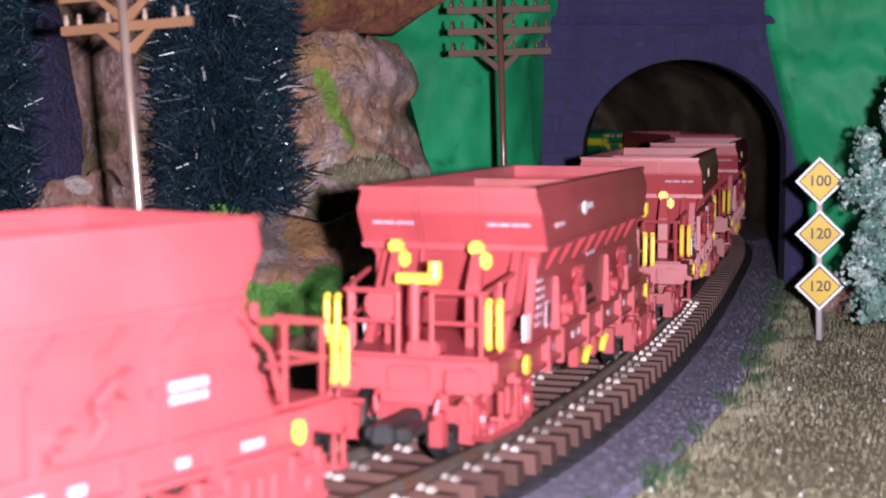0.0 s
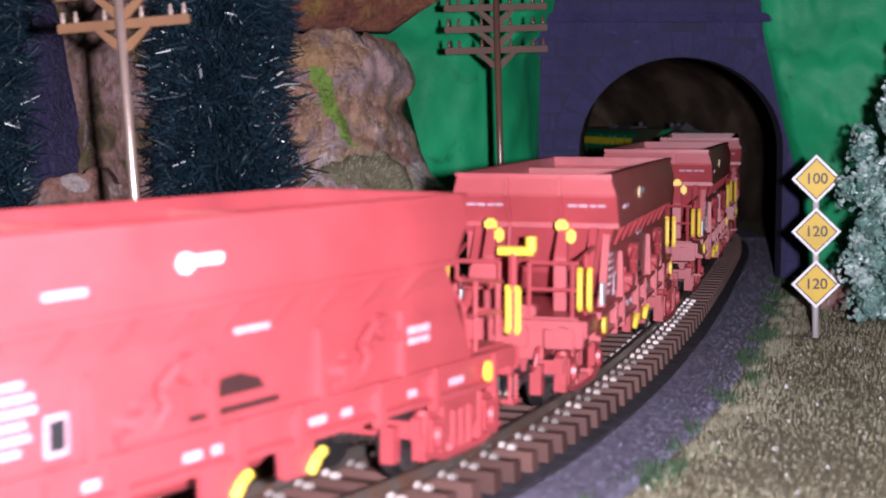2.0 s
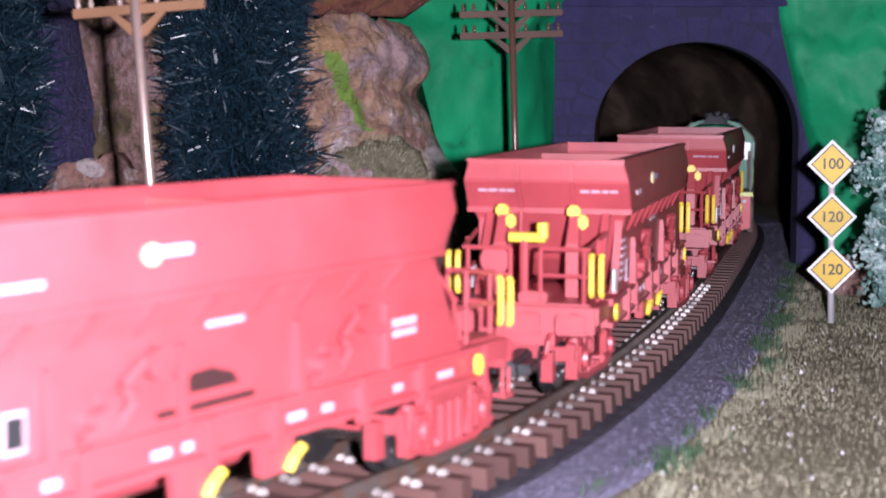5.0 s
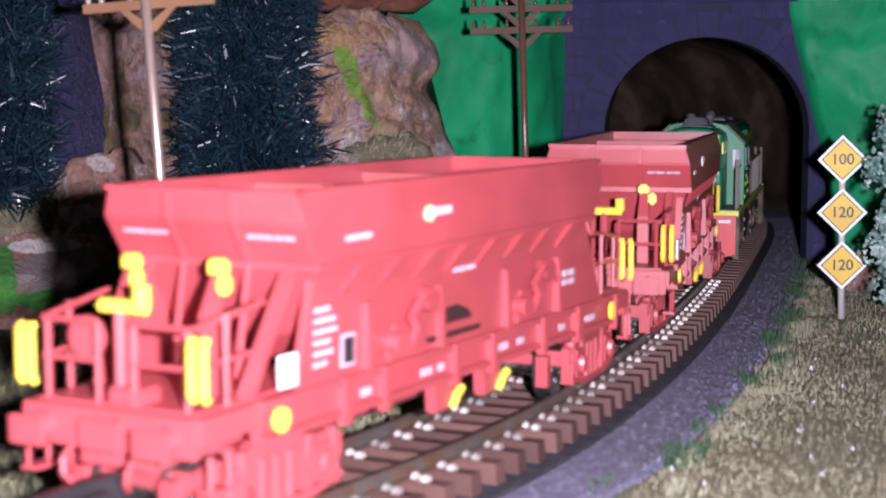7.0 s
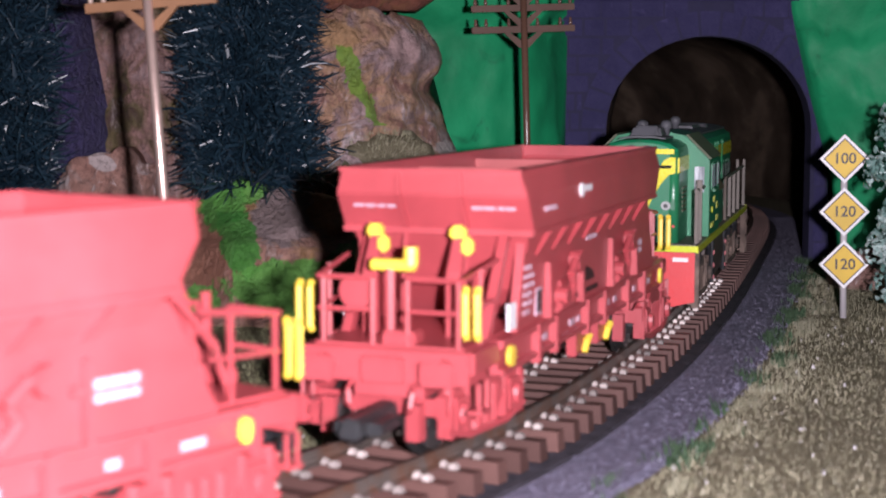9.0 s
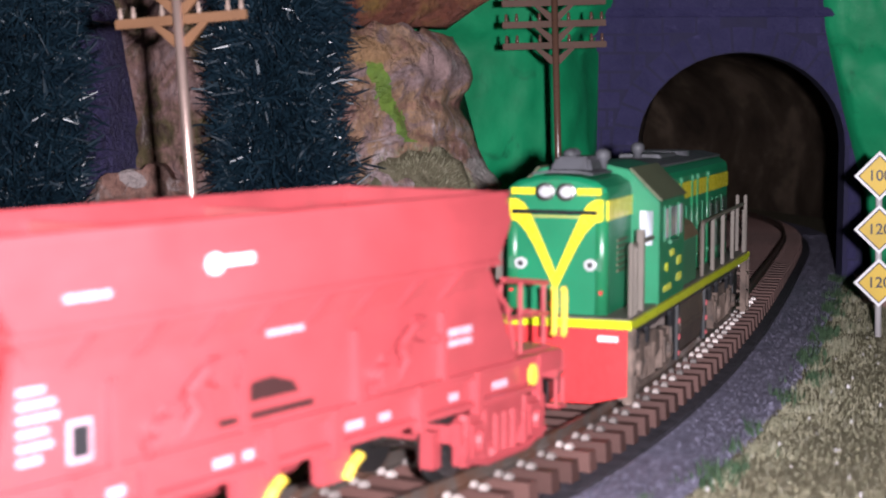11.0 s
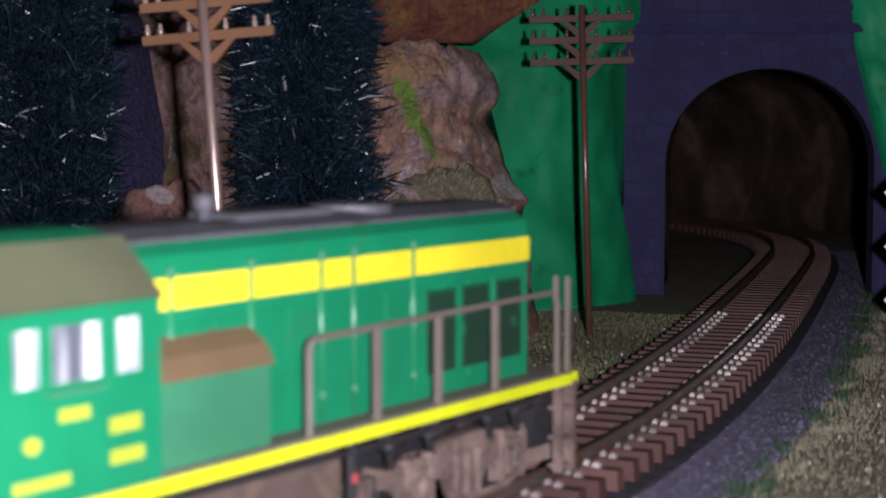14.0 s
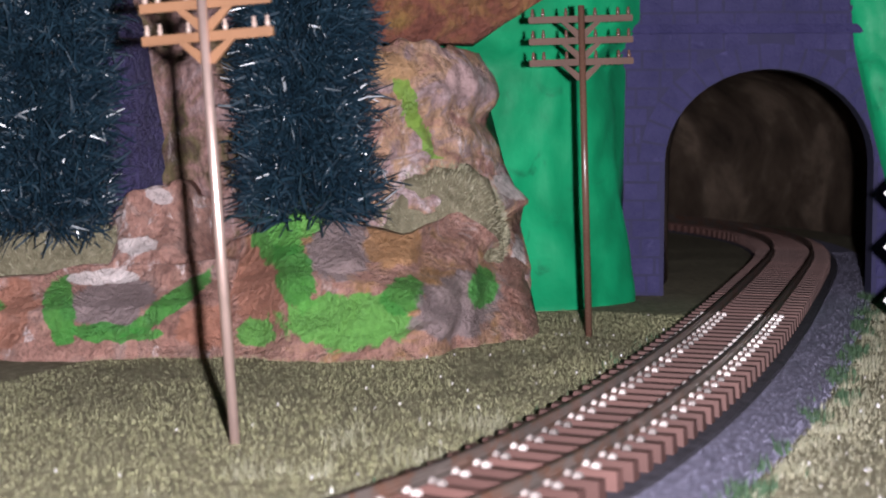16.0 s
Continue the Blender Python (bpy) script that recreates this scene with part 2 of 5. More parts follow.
LEAF, LIME, OCHRE, CHALK, SLATE, TERRA = (0.05, 0.24, 0.035), (0.11, 0.33, 0.06), (0.34, 0.27, 0.06), (0.66, 0.57, 0.55), (0.25, 0.19, 0.19), (0.34, 0.15, 0.10)
TAN = rock_paint("tan_pink_rock_paint", [(0.28, (0.17, 0.08, 0.07)), (0.40, (0.36, 0.19, 0.155)), (0.48, (0.47, 0.29, 0.18)), (0.56, (0.36, 0.24, 0.235)), (0.68, (0.52, 0.39, 0.39))], (0.13, 0.26, 0.03), (0.74, 0.77), chalk=(0.68, 0.56, 0.57), chalk_at=(0.54, 0.64), seed=2, streak=(-15.0, 80.0, 54.0, 0.45, 2.6, (0.19, 0.36, 0.04)),
                 patches=[(-18, 84, 11, 4, -10, (0.46, 0.27, 0.14)), (6, 79, 5, 5, 0, (0.48, 0.32, 0.31)), (11, 30, 8, 4, 0, (0.06, 0.15, 0.035)), (12, 16, 4.5, 6, 0, LEAF), (25, 18, 3, 9, 0, CHALK), (22, 44, 6, 3, -35, CHALK)])
MOUNDP = rock_paint("green_brown_mound_paint", [(0.3, (0.25, 0.11, 0.075)), (0.5, (0.36, 0.20, 0.16)), (0.65, (0.36, 0.20, 0.09))], (0.075, 0.27, 0.045), (0.9, 0.95), 0.019, chalk=(0.5, 0.4, 0.38), chalk_at=(0.56, 0.7), seed=9,
                    patches=[(-53, 20, 9, 13, 0, TERRA), (-30, 29, 10, 8, 0, SLATE), (-14, 31, 9, 7, 0, (0.38, 0.2, 0.09)), (-35, 39, 10, 2.2, 0, OCHRE), (-49, 32, 8, 7, 15, LEAF), (-43, 23, 5.5, 12, 25, LEAF),
                             (-27, 10.5, 20, 7.5, 0, LIME), (-11, 17, 6, 5, 0, LEAF), (-53, 6, 6, 4, 0, LIME), (-44, 35, 9, 5, 20, LIME), (4, 12, 13, 9, 0, SLATE), (12, 15, 4.5, 6, 0, LEAF)])
LEDGEP = rock_paint("brown_ledge_paint", [(0.3, (0.18, 0.08, 0.065)), (0.5, (0.37, 0.20, 0.16)), (0.7, (0.30, 0.21, 0.19))], (0.075, 0.22, 0.045), (0.9, 0.95), 0.024, chalk=(0.70, 0.60, 0.59), chalk_at=(0.57, 0.65), seed=14,
                    patches=[(-122, 12, 7, 9, 0, TERRA), (-95, 14, 12, 6, 0, SLATE), (-66, 8, 10, 6, 0, TERRA), (-108, 12, 4, 10, 20, LEAF), (-93, 7, 12, 2.6, -4, LEAF), (-78, 14, 13, 3.0, 36, LEAF),
                             (-132, 16, 9, 3, -30, LEAF), (-99, 20.5, 9, 2.2, 0, CHALK), (-92, 29, 6, 2.4, 0, CHALK), (-86, 44, 4.5, 2.2, -25, (0.52, 0.43, 0.42)), (-150, 14, 10, 8, 0, SLATE)])
PURPLE = rock_paint("violet_rock_paint", [(0.3, (0.02, 0.017, 0.056)), (0.6, (0.042, 0.034, 0.10)), (0.75, (0.065, 0.05, 0.10))], (0.08, 0.08, 0.02), (0.70, 0.74), chalk=(0.11, 0.09, 0.14), chalk_at=(0.68, 0.8), seed=21)
RUSSET = rock_paint("russet_rock_paint", [(0.3, (0.10, 0.03, 0.025)), (0.5, (0.20, 0.07, 0.045)), (0.7, (0.28, 0.16, 0.05))], (0.01, 0.16, 0.06), (0.72, 0.75), chalk=(0.3, 0.18, 0.16), seed=33)
RIBP = rock_paint("olive_pink_rock_paint", [(0.3, (0.10, 0.055, 0.05)), (0.42, (0.13, 0.10, 0.045)), (0.52, (0.30, 0.17, 0.15)), (0.66, (0.36, 0.26, 0.26))], (0.05, 0.045, 0.09), (0.58, 0.62), chalk=(0.6, 0.5, 0.5), chalk_at=(0.6, 0.7), seed=41)


# ---- builders, in millimetres ----
def box(bm, x0, x1, y0, y1, z0, z1, top=None):
    """A block; top = (x0, x1, y0, y1) of its upper face, if that differs."""
    a, b, c, d = top or (x0, x1, y0, y1)
    v = [bm.verts.new(p) for p in ((x0, y0, z0), (x1, y0, z0), (x1, y1, z0), (x0, y1, z0), (a, c, z1), (b, c, z1), (b, d, z1), (a, d, z1))]
    for q in ((3, 2, 1, 0), (4, 5, 6, 7), (0, 1, 5, 4), (1, 2, 6, 5), (2, 3, 7, 6), (3, 0, 4, 7)):
        bm.faces.new([v[i] for i in q])
    return bm


def rod(bm, p, q, r, r1=None, n=8):
    p, q = Vector(p), Vector(q)
    turn = (q - p).to_track_quat("Z", "Y")
    rings = []
    for c, rr in ((p, r), (q, r if r1 is None else r1)):
        rings.append([bm.verts.new(c + turn @ Vector((rr * math.cos(6.2832 * i / n), rr * math.sin(6.2832 * i / n), 0))) for i in range(n)])
    for i in range(n):
        j = (i + 1) % n
        bm.faces.new((rings[0][i], rings[0][j], rings[1][j], rings[1][i]))
    bm.faces.new(rings[0][::-1])
    bm.faces.new(rings[1])
    return bm


def pipe(bm, pts, r, n=6):
    for a, b in zip(pts, pts[1:]):
        rod(bm, a, b, r, n=n)
    return bm


def loft(bm, rings, caps=True):
    vs = [[bm.verts.new(p) for p in ring] for ring in rings]
    k = len(vs[0])
    for a, b in zip(vs, vs[1:]):
        for i in range(k):
            j = (i + 1) % k
            bm.faces.new((a[i], a[j], b[j], b[i]))
    if caps:
        bm.faces.new(vs[0][::-1])
        bm.faces.new(vs[-1])
    return bm


def lathe(bm, axis_pts, n=14, axis="y"):
    """Turned shape: (position along the axis, radius)."""
    rings = []
    for a, r in axis_pts:
        ring = []
        for i in range(n):
            c, s = r * math.cos(6.2832 * i / n), r * math.sin(6.2832 * i / n)
            ring.append({"y": (c, a, s), "x": (a, c, s), "z": (c, s, a)}[axis])
        rings.append(ring)
    return loft(bm, rings)


def poly(bm, pts2, y0, y1):
    """A plate with the outline pts2 (x, z) between y0 and y1."""
    return loft(bm, [[(x, y0, z) for x, z in pts2], [(x, y1, z) for x, z in pts2]])


def mesh_of(name, bm, mat, smooth=False, bevel=0.0):
    if bevel:
        bmesh.ops.bevel(bm, geom=bm.edges[:], offset=bevel, segments=2, affect="EDGES", clamp_overlap=True)
    bmesh.ops.recalc_face_normals(bm, faces=bm.faces[:])
    bmesh.ops.scale(bm, vec=(MM, MM, MM), verts=bm.verts[:])
    me = bpy.data.meshes.new(name)
    bm.to_mesh(me)
    bm.free()
    me.materials.append(mat)
    if smooth:
        for p in me.polygons:
            p.use_smooth = True
    return me


def part(name, bm, material, parent=None, label="", smooth=False, bevel=0.0):
    ob = new(name, mesh_of(name, bm, material, smooth, bevel))
    if parent:
        ob.parent = parent
    return tagged(ob, label)


def thing(name, label, category, group="", kind="", at=None):
    ob = tagged(new(name), label, category, group, kind)
    ob.empty_display_size = 0.01
    if at is not None:
        ob.matrix_world = at
    return ob


def mpose(x, y, z, rx=0, ry=0, rz=0):
    return pose(x * MM, y * MM, z * MM, rx, ry, rz)


def bm_():
    return bmesh.new()


def letters(body, size, material, parent, at, depth=0.25):
    """Raised lettering in the built-in font, as a mesh."""
    cu = bpy.data.curves.new("lettering", "FONT")
    cu.offset = 0.00006
    cu.body, cu.size, cu.extrude, cu.align_x, cu.align_y = body, size * MM, depth * MM, "CENTER", "CENTER"
    tmp = new("lettering", cu)
    me = bpy.data.meshes.new_from_object(tmp.evaluated_get(bpy.context.evaluated_depsgraph_get()))
    bpy.data.objects.remove(tmp)
    me.materials.clear()
    me.materials.append(material)
    ob = new("lettering", me)
    ob.parent, ob.matrix_basis = parent, at
    return ob


# ---- the line of the track: heading from +y towards +x along its length ----
S_AT = [-1300, -300, -150, -50, 0, 60, 130, 220, 430, 530, 680, 900, 1300]
HEAD = [110, 62, 35, 35.8, 25, 21.5, 19, 17.2, 16, 5, -25, -65, -120]
_s = np.arange(-1300, 1301, 2.0)
_h = np.convolve(np.pad(np.radians(np.interp(_s, S_AT, HEAD)), 20, mode="edge"), np.ones(41) / 41, "valid")
_m = (_h[1:] + _h[:-1]) / 2
_x = np.concatenate([[0], np.cumsum(np.sin(_m) * 2)])
_y = np.concatenate([[0], np.cumsum(np.cos(_m) * 2)])
_x += 16.5 - np.interp(0, _s, _x)
_y += 284.6 - np.interp(0, _s, _y)


def track(s, off=0.0):
    """Point of the track at s, off to its outer (right) side, and its heading in radians."""
    x, y, h = (float(np.interp(s, _s, a)) for a in (_x, _y, _h))
    return x + off * math.cos(h), y - off * math.sin(h), h


def sweep(bm, s0, s1, step, prof):
    """A profile (off, z) drawn along the track."""
    n = int((s1 - s0) / step)
    rings = []
    for i in range(n + 1):
        s = s0 + (s1 - s0) * i / n
        rings.append([(*track(s, o)[:2], z) for o, z in prof])
    return loft(bm, rings)


# ---- ground, ballast and track ----
def fbm(x, y, z, k):
    return noise.fractal(Vector((x * k, y * k, z * k)), 1.0, 2.0, 4)


def ground():
    bm = bm_()
    nx, ny = 150, 170
    x0, x1, y0, y1 = -1150.0, 520.0, -900.0, 1300.0
    grid = {}
    for i in range(nx + 1):
        for j in range(ny + 1):
            x, y = x0 + (x1 - x0) * i / nx, y0 + (y1 - y0) * j / ny
            grid[i, j] = bm.verts.new((x, y, -0.3 + 0.5 * fbm(x, y, 0, 0.03)))
    for i in range(nx):
        for j in range(ny):
            bm.faces.new((grid[i, j], grid[i + 1, j], grid[i + 1, j + 1], grid[i, j + 1]))
    edge = bmesh.ops.extrude_face_region(bm, geom=bm.faces[:])
    bmesh.ops.translate(bm, vec=(0, 0, -18), verts=[g for g in edge["geom"] if isinstance(g, bmesh.types.BMVert)])
    ob = part("ground", bm, SOIL)
    return tagged(ob, "olive brown turf mat of a model railway board", "ground", kind="structure")


def bed():
    bm = sweep(bm_(), -1250, 1000, 10, [(-13, -1), (-12, 0.8), (15, 0.8), (17, 0.7), (34, 0.6), (37, -1)])
    ob = tagged(part("ballast_bed", bm, BALLAST), "grey violet gritty ballast strip along the track", "ballast", kind="structure")
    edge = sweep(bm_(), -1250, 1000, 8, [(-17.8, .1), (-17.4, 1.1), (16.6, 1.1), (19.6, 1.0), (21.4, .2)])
    tagged(part("bed_edge", edge, DARKBED), "dark grey strip under the sleepers", "ballast", kind="structure")
    bm = bm_()
    rnd = random.Random(4)
    for i in range(4500):
        s, o = rnd.uniform(-150, 520), rnd.uniform(20, 37)
        x, y, h = track(s, o)
        r = rnd.uniform(0.08, 0.2)
        box(bm, x - r, x + r, y - r, y + r, 0.4, 0.7 + r, (x - r * .5, x + r * .4, y - r * .6, y + r * .4))
    tagged(part("ballast_grit", bm, BALLAST), "loose grey violet grit grains", "grit", kind="stuff")
    return ob


def track_work():
    for o, nm in ((-8.9, "inner"), (8.9, "outer")):
        r = RAIL
        prof = [(o - .45, r), (o + .45, r), (o + .45, r - .7), (o + .2, r - .9), (o + .2, r - 2.1), (o + 1.0, r - 2.5), (o + 1.0, r - 2.7),
                (o - 1.0, r - 2.7), (o - 1.0, r - 2.5), (o - .2, r - 2.1), (o - .2, r - .9), (o - .45, r - .7)]
        tagged(part("rail", sweep(bm_(), -1250, 1000, 6, prof), RAILM), "weathered dark steel rail of a curved model track", "rail", "rails", "structure")
    base = thing("track_sleepers", "brown plastic sleepers with pale rail clips", "sleepers", kind="structure")
    tie = box(bm_(), -17.0, 17.0, -1.8, 1.8, RAIL - 6.9, RAIL - 2.75, (-16.7, 16.7, -1.55, 1.55))
    for o in (-8.9, 8.9):
        for q in (-1.7, 1.7):
            box(tie, o + q - .85, o + q + .85, -1.1, 1.1, RAIL - 2.9, RAIL - 2.5)
    sl = mesh_of("sleeper", tie, SLEEPER)
    bm = bm_()
    # the inner, narrower blocks stand for the clips' reflection in the rail web
    for o, q, h in ((-3.4, .75, .95), (3.4, .75, .95), (-1.5, .55, 1.2), (1.5, .55, 1.2)):
        box(bm, o - q, o + q, -.7, .7, 0, h * .7, (o - q * .9, o + q * .9, -.6, .6))
        box(bm, o - q * .8, o + q * .8, -.5, .5, h * .7, h, (o - q * .5, o + q * .5, -.3, .3))
    chair = mesh_of("rail_clip", bm, CLIP)
    pitch = 8.3
    far = bm_()
    for i in range(-150, 120):
        s = i * pitch
        x, y, h = track(s)
        m = mpose(x, y, 0, 0, 0, -math.degrees(h))
        near = -14 <= i <= 60
        if near:
            ob = new("sleeper", sl)
            ob.parent, ob.matrix_basis = base, m
            # clips are left out farther in, so that the tunnel stretch stays dark
            for o in ((-8.9, 8.9) if i <= 27 else ()):
                c = new("rail_clip", chair)
                c.parent, c.matrix_basis = ob, mpose(o, 0, RAIL - 2.75)
        else:
            k = len(far.verts)
            box(far, -17.0, 17.0, -1.8, 1.8, RAIL - 6.9, RAIL - 2.75)
            far.verts.ensure_lookup_table()
            mm = Matrix.Translation((x, y, 0)) @ Matrix.Rotation(-h, 4, "Z")
            for v in far.verts[k:]:
                v.co = mm @ v.co
    tagged(part("sleeper_rows", far, SLEEPER, base), kind="stuff")


ground()
bed()
track_work()


# ---- the hill: painted plaster, the tunnel mouth and its lining ----
def cliff(name, line, z0, heights, lean, amp, k, mat, label, category="rock", seed=0, thick=14, nu=46, nv=40, kind="", rocky=0.8, left=((0, 0), (1, 0)), right=((0, 0), (1, 0)), turn=0.0, flare=0.0, rim=0.05):
    """A lumpy plaster face over a base line [(x, y)], its height given along the line; it leans back by lean per mm and is closed behind.
    left and right move the two ends by (height, mm), turn bends the ends back, flare spreads the foot."""
    bm = bm_()
    line = [Vector(p) for p in line]
    front, back = {}, {}
    us = [i / (len(line) - 1) for i in range(len(line))]
    for i in range(nu + 1):
        u = i / nu
        x = float(np.interp(u, us, [p.x for p in line]))
        y = float(np.interp(u, us, [p.y for p in line]))
        h = float(np.interp(u, [q / (len(heights) - 1) for q in range(len(heights))], heights))
        h *= 1 + rim * noise.noise(Vector((u * 9, seed, 3)))
        for j in range(nv + 1):
            v = j / nv
            z = z0 + h * v
            vor = noise.voronoi(Vector((x + seed * 13, y * .5, z * .8)) * k * 1.5)[0]
            d = amp * (0.8 * fbm(x + seed * 37, y, z, k) + rocky * min(1, 4.5 * (1 - v)) * (vor[1] - vor[0] - .35) + 0.12 * fbm(x, y + seed * 11, z, k * 5))
            dome = thick * 0.55 * (1 - math.sin(min(1, v * 1.02) * math.pi / 2) ** 6) if v > 0.6 else 0
            yy = y + lean * h * v - d + (thick * 0.55 - dome if v > 0.6 else 0)
            yy += turn * (max(0, 1 - u / .25) ** 2 + max(0, 1 - (1 - u) / .25) ** 2) - flare * math.exp(-h * v / 10)
            edge = (1 - u) * float(np.interp(z, *zip(*left))) + u * float(np.interp(z, *zip(*right)))
            front[i, j] = bm.verts.new((x + 0.4 * d + edge, yy, z))
        for j in (0, nv):
            f = front[i, j].co
            back[i, j] = bm.verts.new((f.x, f.y + thick, f.z - (1 if j else 0)))
    for i in range(nu):
        for j in range(nv):
            bm.faces.new((front[i, j], front[i + 1, j], front[i + 1, j + 1], front[i, j + 1]))
        bm.faces.new((front[i, nv], front[i + 1, nv], back[i + 1, nv], back[i, nv]))
        bm.faces.new((back[i, nv], back[i + 1, nv], back[i + 1, 0], back[i, 0]))
        bm.faces.new((back[i, 0], back[i + 1, 0], front[i + 1, 0], front[i, 0]))
    for i in (0, nu):
        bm.faces.new([front[i, j] for j in range(nv + 1)] + [back[i, nv], back[i, 0]])
    ob = part(name, bm, mat, smooth=True)
    return tagged(ob, label, category, kind=kind)


def arch_pts(cx, half, spring, top, n=20):
    pts = [(cx - half, 0.0), (cx - half, spring * .5)]
    pts += [(cx - half * math.cos(math.pi * i / n), spring + (top - spring) * math.sin(math.pi * i / n)) for i in range(n + 1)]
    pts += [(cx + half, spring * .5), (cx + half, 0.0)]
    return pts


ARCH = dict(cx=-2.5, half=38.5, spring=50.0, top=85.0)


def tunnel_portal():
    """Local x across, y into the hill, z up; the mouth goes right through."""
    base = thing("tunnel_portal", "violet blue painted stone tunnel portal with a round arch", "tunnel portal", kind="structure", at=mpose(124, 590, 0, 0, 0, -4))
    inner = arch_pts(**ARCH)
    n = len(inner)
    outer = []
    for i, (x, z) in enumerate(inner):
        a = i / (n - 1)
        if x < -32 and z < 60:
            outer.append((-58 - 4 * z / 60, z))
        elif x > 30 and z < 60:
            outer.append((44 - 3 * z / 60, z))
        else:
            outer.append((-62 + 100 * (x + 41) / 77, 128.0))
    bm = bm_()
    rows = []
    for y in (0.0, 12.0):
        rows.append(([bm.verts.new((x, y, z)) for x, z in inner], [bm.verts.new((x, y, z)) for x, z in outer]))
    for k in range(n - 1):
        (fi, fo), (bi, bo) = rows
        bm.faces.new((fi[k], fi[k + 1], fo[k + 1], fo[k]))
        bm.faces.new((bo[k], bo[k + 1], bi[k + 1], bi[k]))
        bm.faces.new((fi[k + 1], fi[k], bi[k], bi[k + 1]))
        bm.faces.new((fo[k], fo[k + 1], bo[k + 1], bo[k]))
    part("wall_core", bm, MORTAR, base)
    rnd = random.Random(7)
    # voussoirs
    for i in range(17):
        a0, a1 = math.pi * i / 17 + .007, math.pi * (i + 1) / 17 - .007
        bm = bm_()
        ring = []
        for a, e in ((a0, 0), (a1, 0), (a1, 9.5), (a0, 9.5)):
            ring.append((-2.5 - (38.7 + e) * math.cos(a), 50 + (35.2 + e) * math.sin(a)))
        d = rnd.uniform(.12, .3)
        loft(bm, [[(x, -d, z) for x, z in ring], [(x, 0.6, z) for x, z in ring]])
        part("arch_stone", bm, STONE, base, bevel=.25)
    # coursed stones
    for r in range(18):
        z0 = 1 + r * 7.0
        x = -61.0 + (r % 2) * -5
        while x < 46:
            w = rnd.uniform(8, 14)
            a, b = max(x + .25, -60 + max(0, (50 - z0) * .06)), min(x + w - .25, 40.5 + max(0, (50 - z0) * .05))
            x += w
            if b - a < 2:
                continue
            zc = z0 + 3.3
            if zc < 50:
                lim = 40.0
            else:
                q = (zc - 50) / 46.0
                lim = 48.8 * math.sqrt(max(0, 1 - q * q)) if q < 1 else 0
            for aa, bb in (((a, min(b, -2.5 - lim)), (max(a, lim - 2.5), b)) if lim else ((a, b),)):
                if bb - aa < 1.5:
                    continue
                d = rnd.uniform(.15, .4)
                bm = box(bm_(), aa, bb, -d, .5, z0, z0 + 6.5)
                part("stone", bm, STONE, base, bevel=.3)
    part("cornice", box(bm_(), -54, 40.5, -3.0, .5, 98, 101.5, (-54, 40.5, -2.2, .5)), STONE, base, bevel=.5)
    return base


def tunnel_lining():
    bm = bm_()
    rings = []
    for s, grow in ((338, 1.02), (372, 1.12), (420, 1.25), (480, 1.5), (540, 1.7), (600, 1.8), (680, 1.9), (780, 1.9), (900, 1.9)):
        x, y, h = track(s)
        ring = []
        for px, pz in arch_pts(-2.5, 40 * grow, 52, 88 + 10 * (grow - 1), 14):
            q = px + 3 * fbm(s, px, pz, .03)
            ring.append((x + q * math.cos(h), y - q * math.sin(h), pz))
        rings.append(ring)
    vs = [[bm.verts.new(p) for p in r] for r in rings]
    for a, b in zip(vs, vs[1:]):
        for i in range(len(a) - 1):
            bm.faces.new((a[i], b[i], b[i + 1], a[i + 1]))
    bm.faces.new(vs[-1])
    ex = bmesh.ops.solidify(bm, geom=bm.faces[:], thickness=-3)
    ob = part("tunnel_lining", bm, LINING, smooth=True)
    tagged(ob, "dark brown mottled cloth lining inside the tunnel", "tunnel lining", kind="structure")


tunnel_portal()
tunnel_lining()
cliff("green_hillside", [(-14, 548), (20, 552), (50, 562), (76, 576)], -2, [150, 150, 150, 150], 0.07, 6, .024, GREENW, "smooth bright green painted plaster hillside beside the tunnel", "hillside", seed=3, thick=24, rocky=0.0,
      right=((0, -4), (19, -6), (48, -12), (86, -14), (92, -7), (100, 1), (130, 6)), turn=8, flare=9)
cliff("green_hillside", [(172, 580), (190, 574), (215, 560), (270, 540)], -2, [140, 140, 135, 130], -0.02, 8, .03, GREENW, "smooth bright green painted plaster hillside with soft folds", "hillside", seed=8, thick=20, rocky=0.1,
      left=((0, 2), (45, -6), (58, -11), (75, -17), (94, -20), (107, -22), (130, -25)), turn=3, flare=4)
cliff("green_hillside", [(60, 600), (120, 602), (175, 606)], 126, [40, 40, 40], 0.2, 3, .03, GREENW, "green painted plaster above the tunnel mouth", "hillside", seed=5, thick=20, nv=12, rocky=0.0)
cliff("tan_rock_outcrop", [(-44, 484), (-16, 492), (8, 502), (26, 516)], -1, [86, 92, 93, 90], 0.05, 11, .034, TAN, "tan and pink painted plaster rock with a green streak", seed=1, thick=26, nu=80, nv=80, rocky=0.5,
      right=((0, 2), (19, 1), (32, -8), (39, 3), (48, -3), (57, -5), (66, -13), (75, -8), (82, -10), (92, -17)), turn=12, rim=.03)
cliff("green_brown_mound", [(-68, 450), (-45, 436), (-14, 438), (8, 456), (30, 492)], -1, [28, 40, 34, 38, 18], 0.55, 13, .04, MOUNDP, "low mound painted bright green and brown", seed=2, thick=22, nu=60, nv=40, rocky=0.35, turn=6, flare=3)
cliff("brown_ledge", [(-190, 434), (-140, 430), (-100, 434), (-62, 442)], -1, [22, 21, 25, 26], 0.55, 9, .05, LEDGEP, "low brown rock ledge with chalky rim and green moss", seed=4, thick=22, nu=60, nv=40)
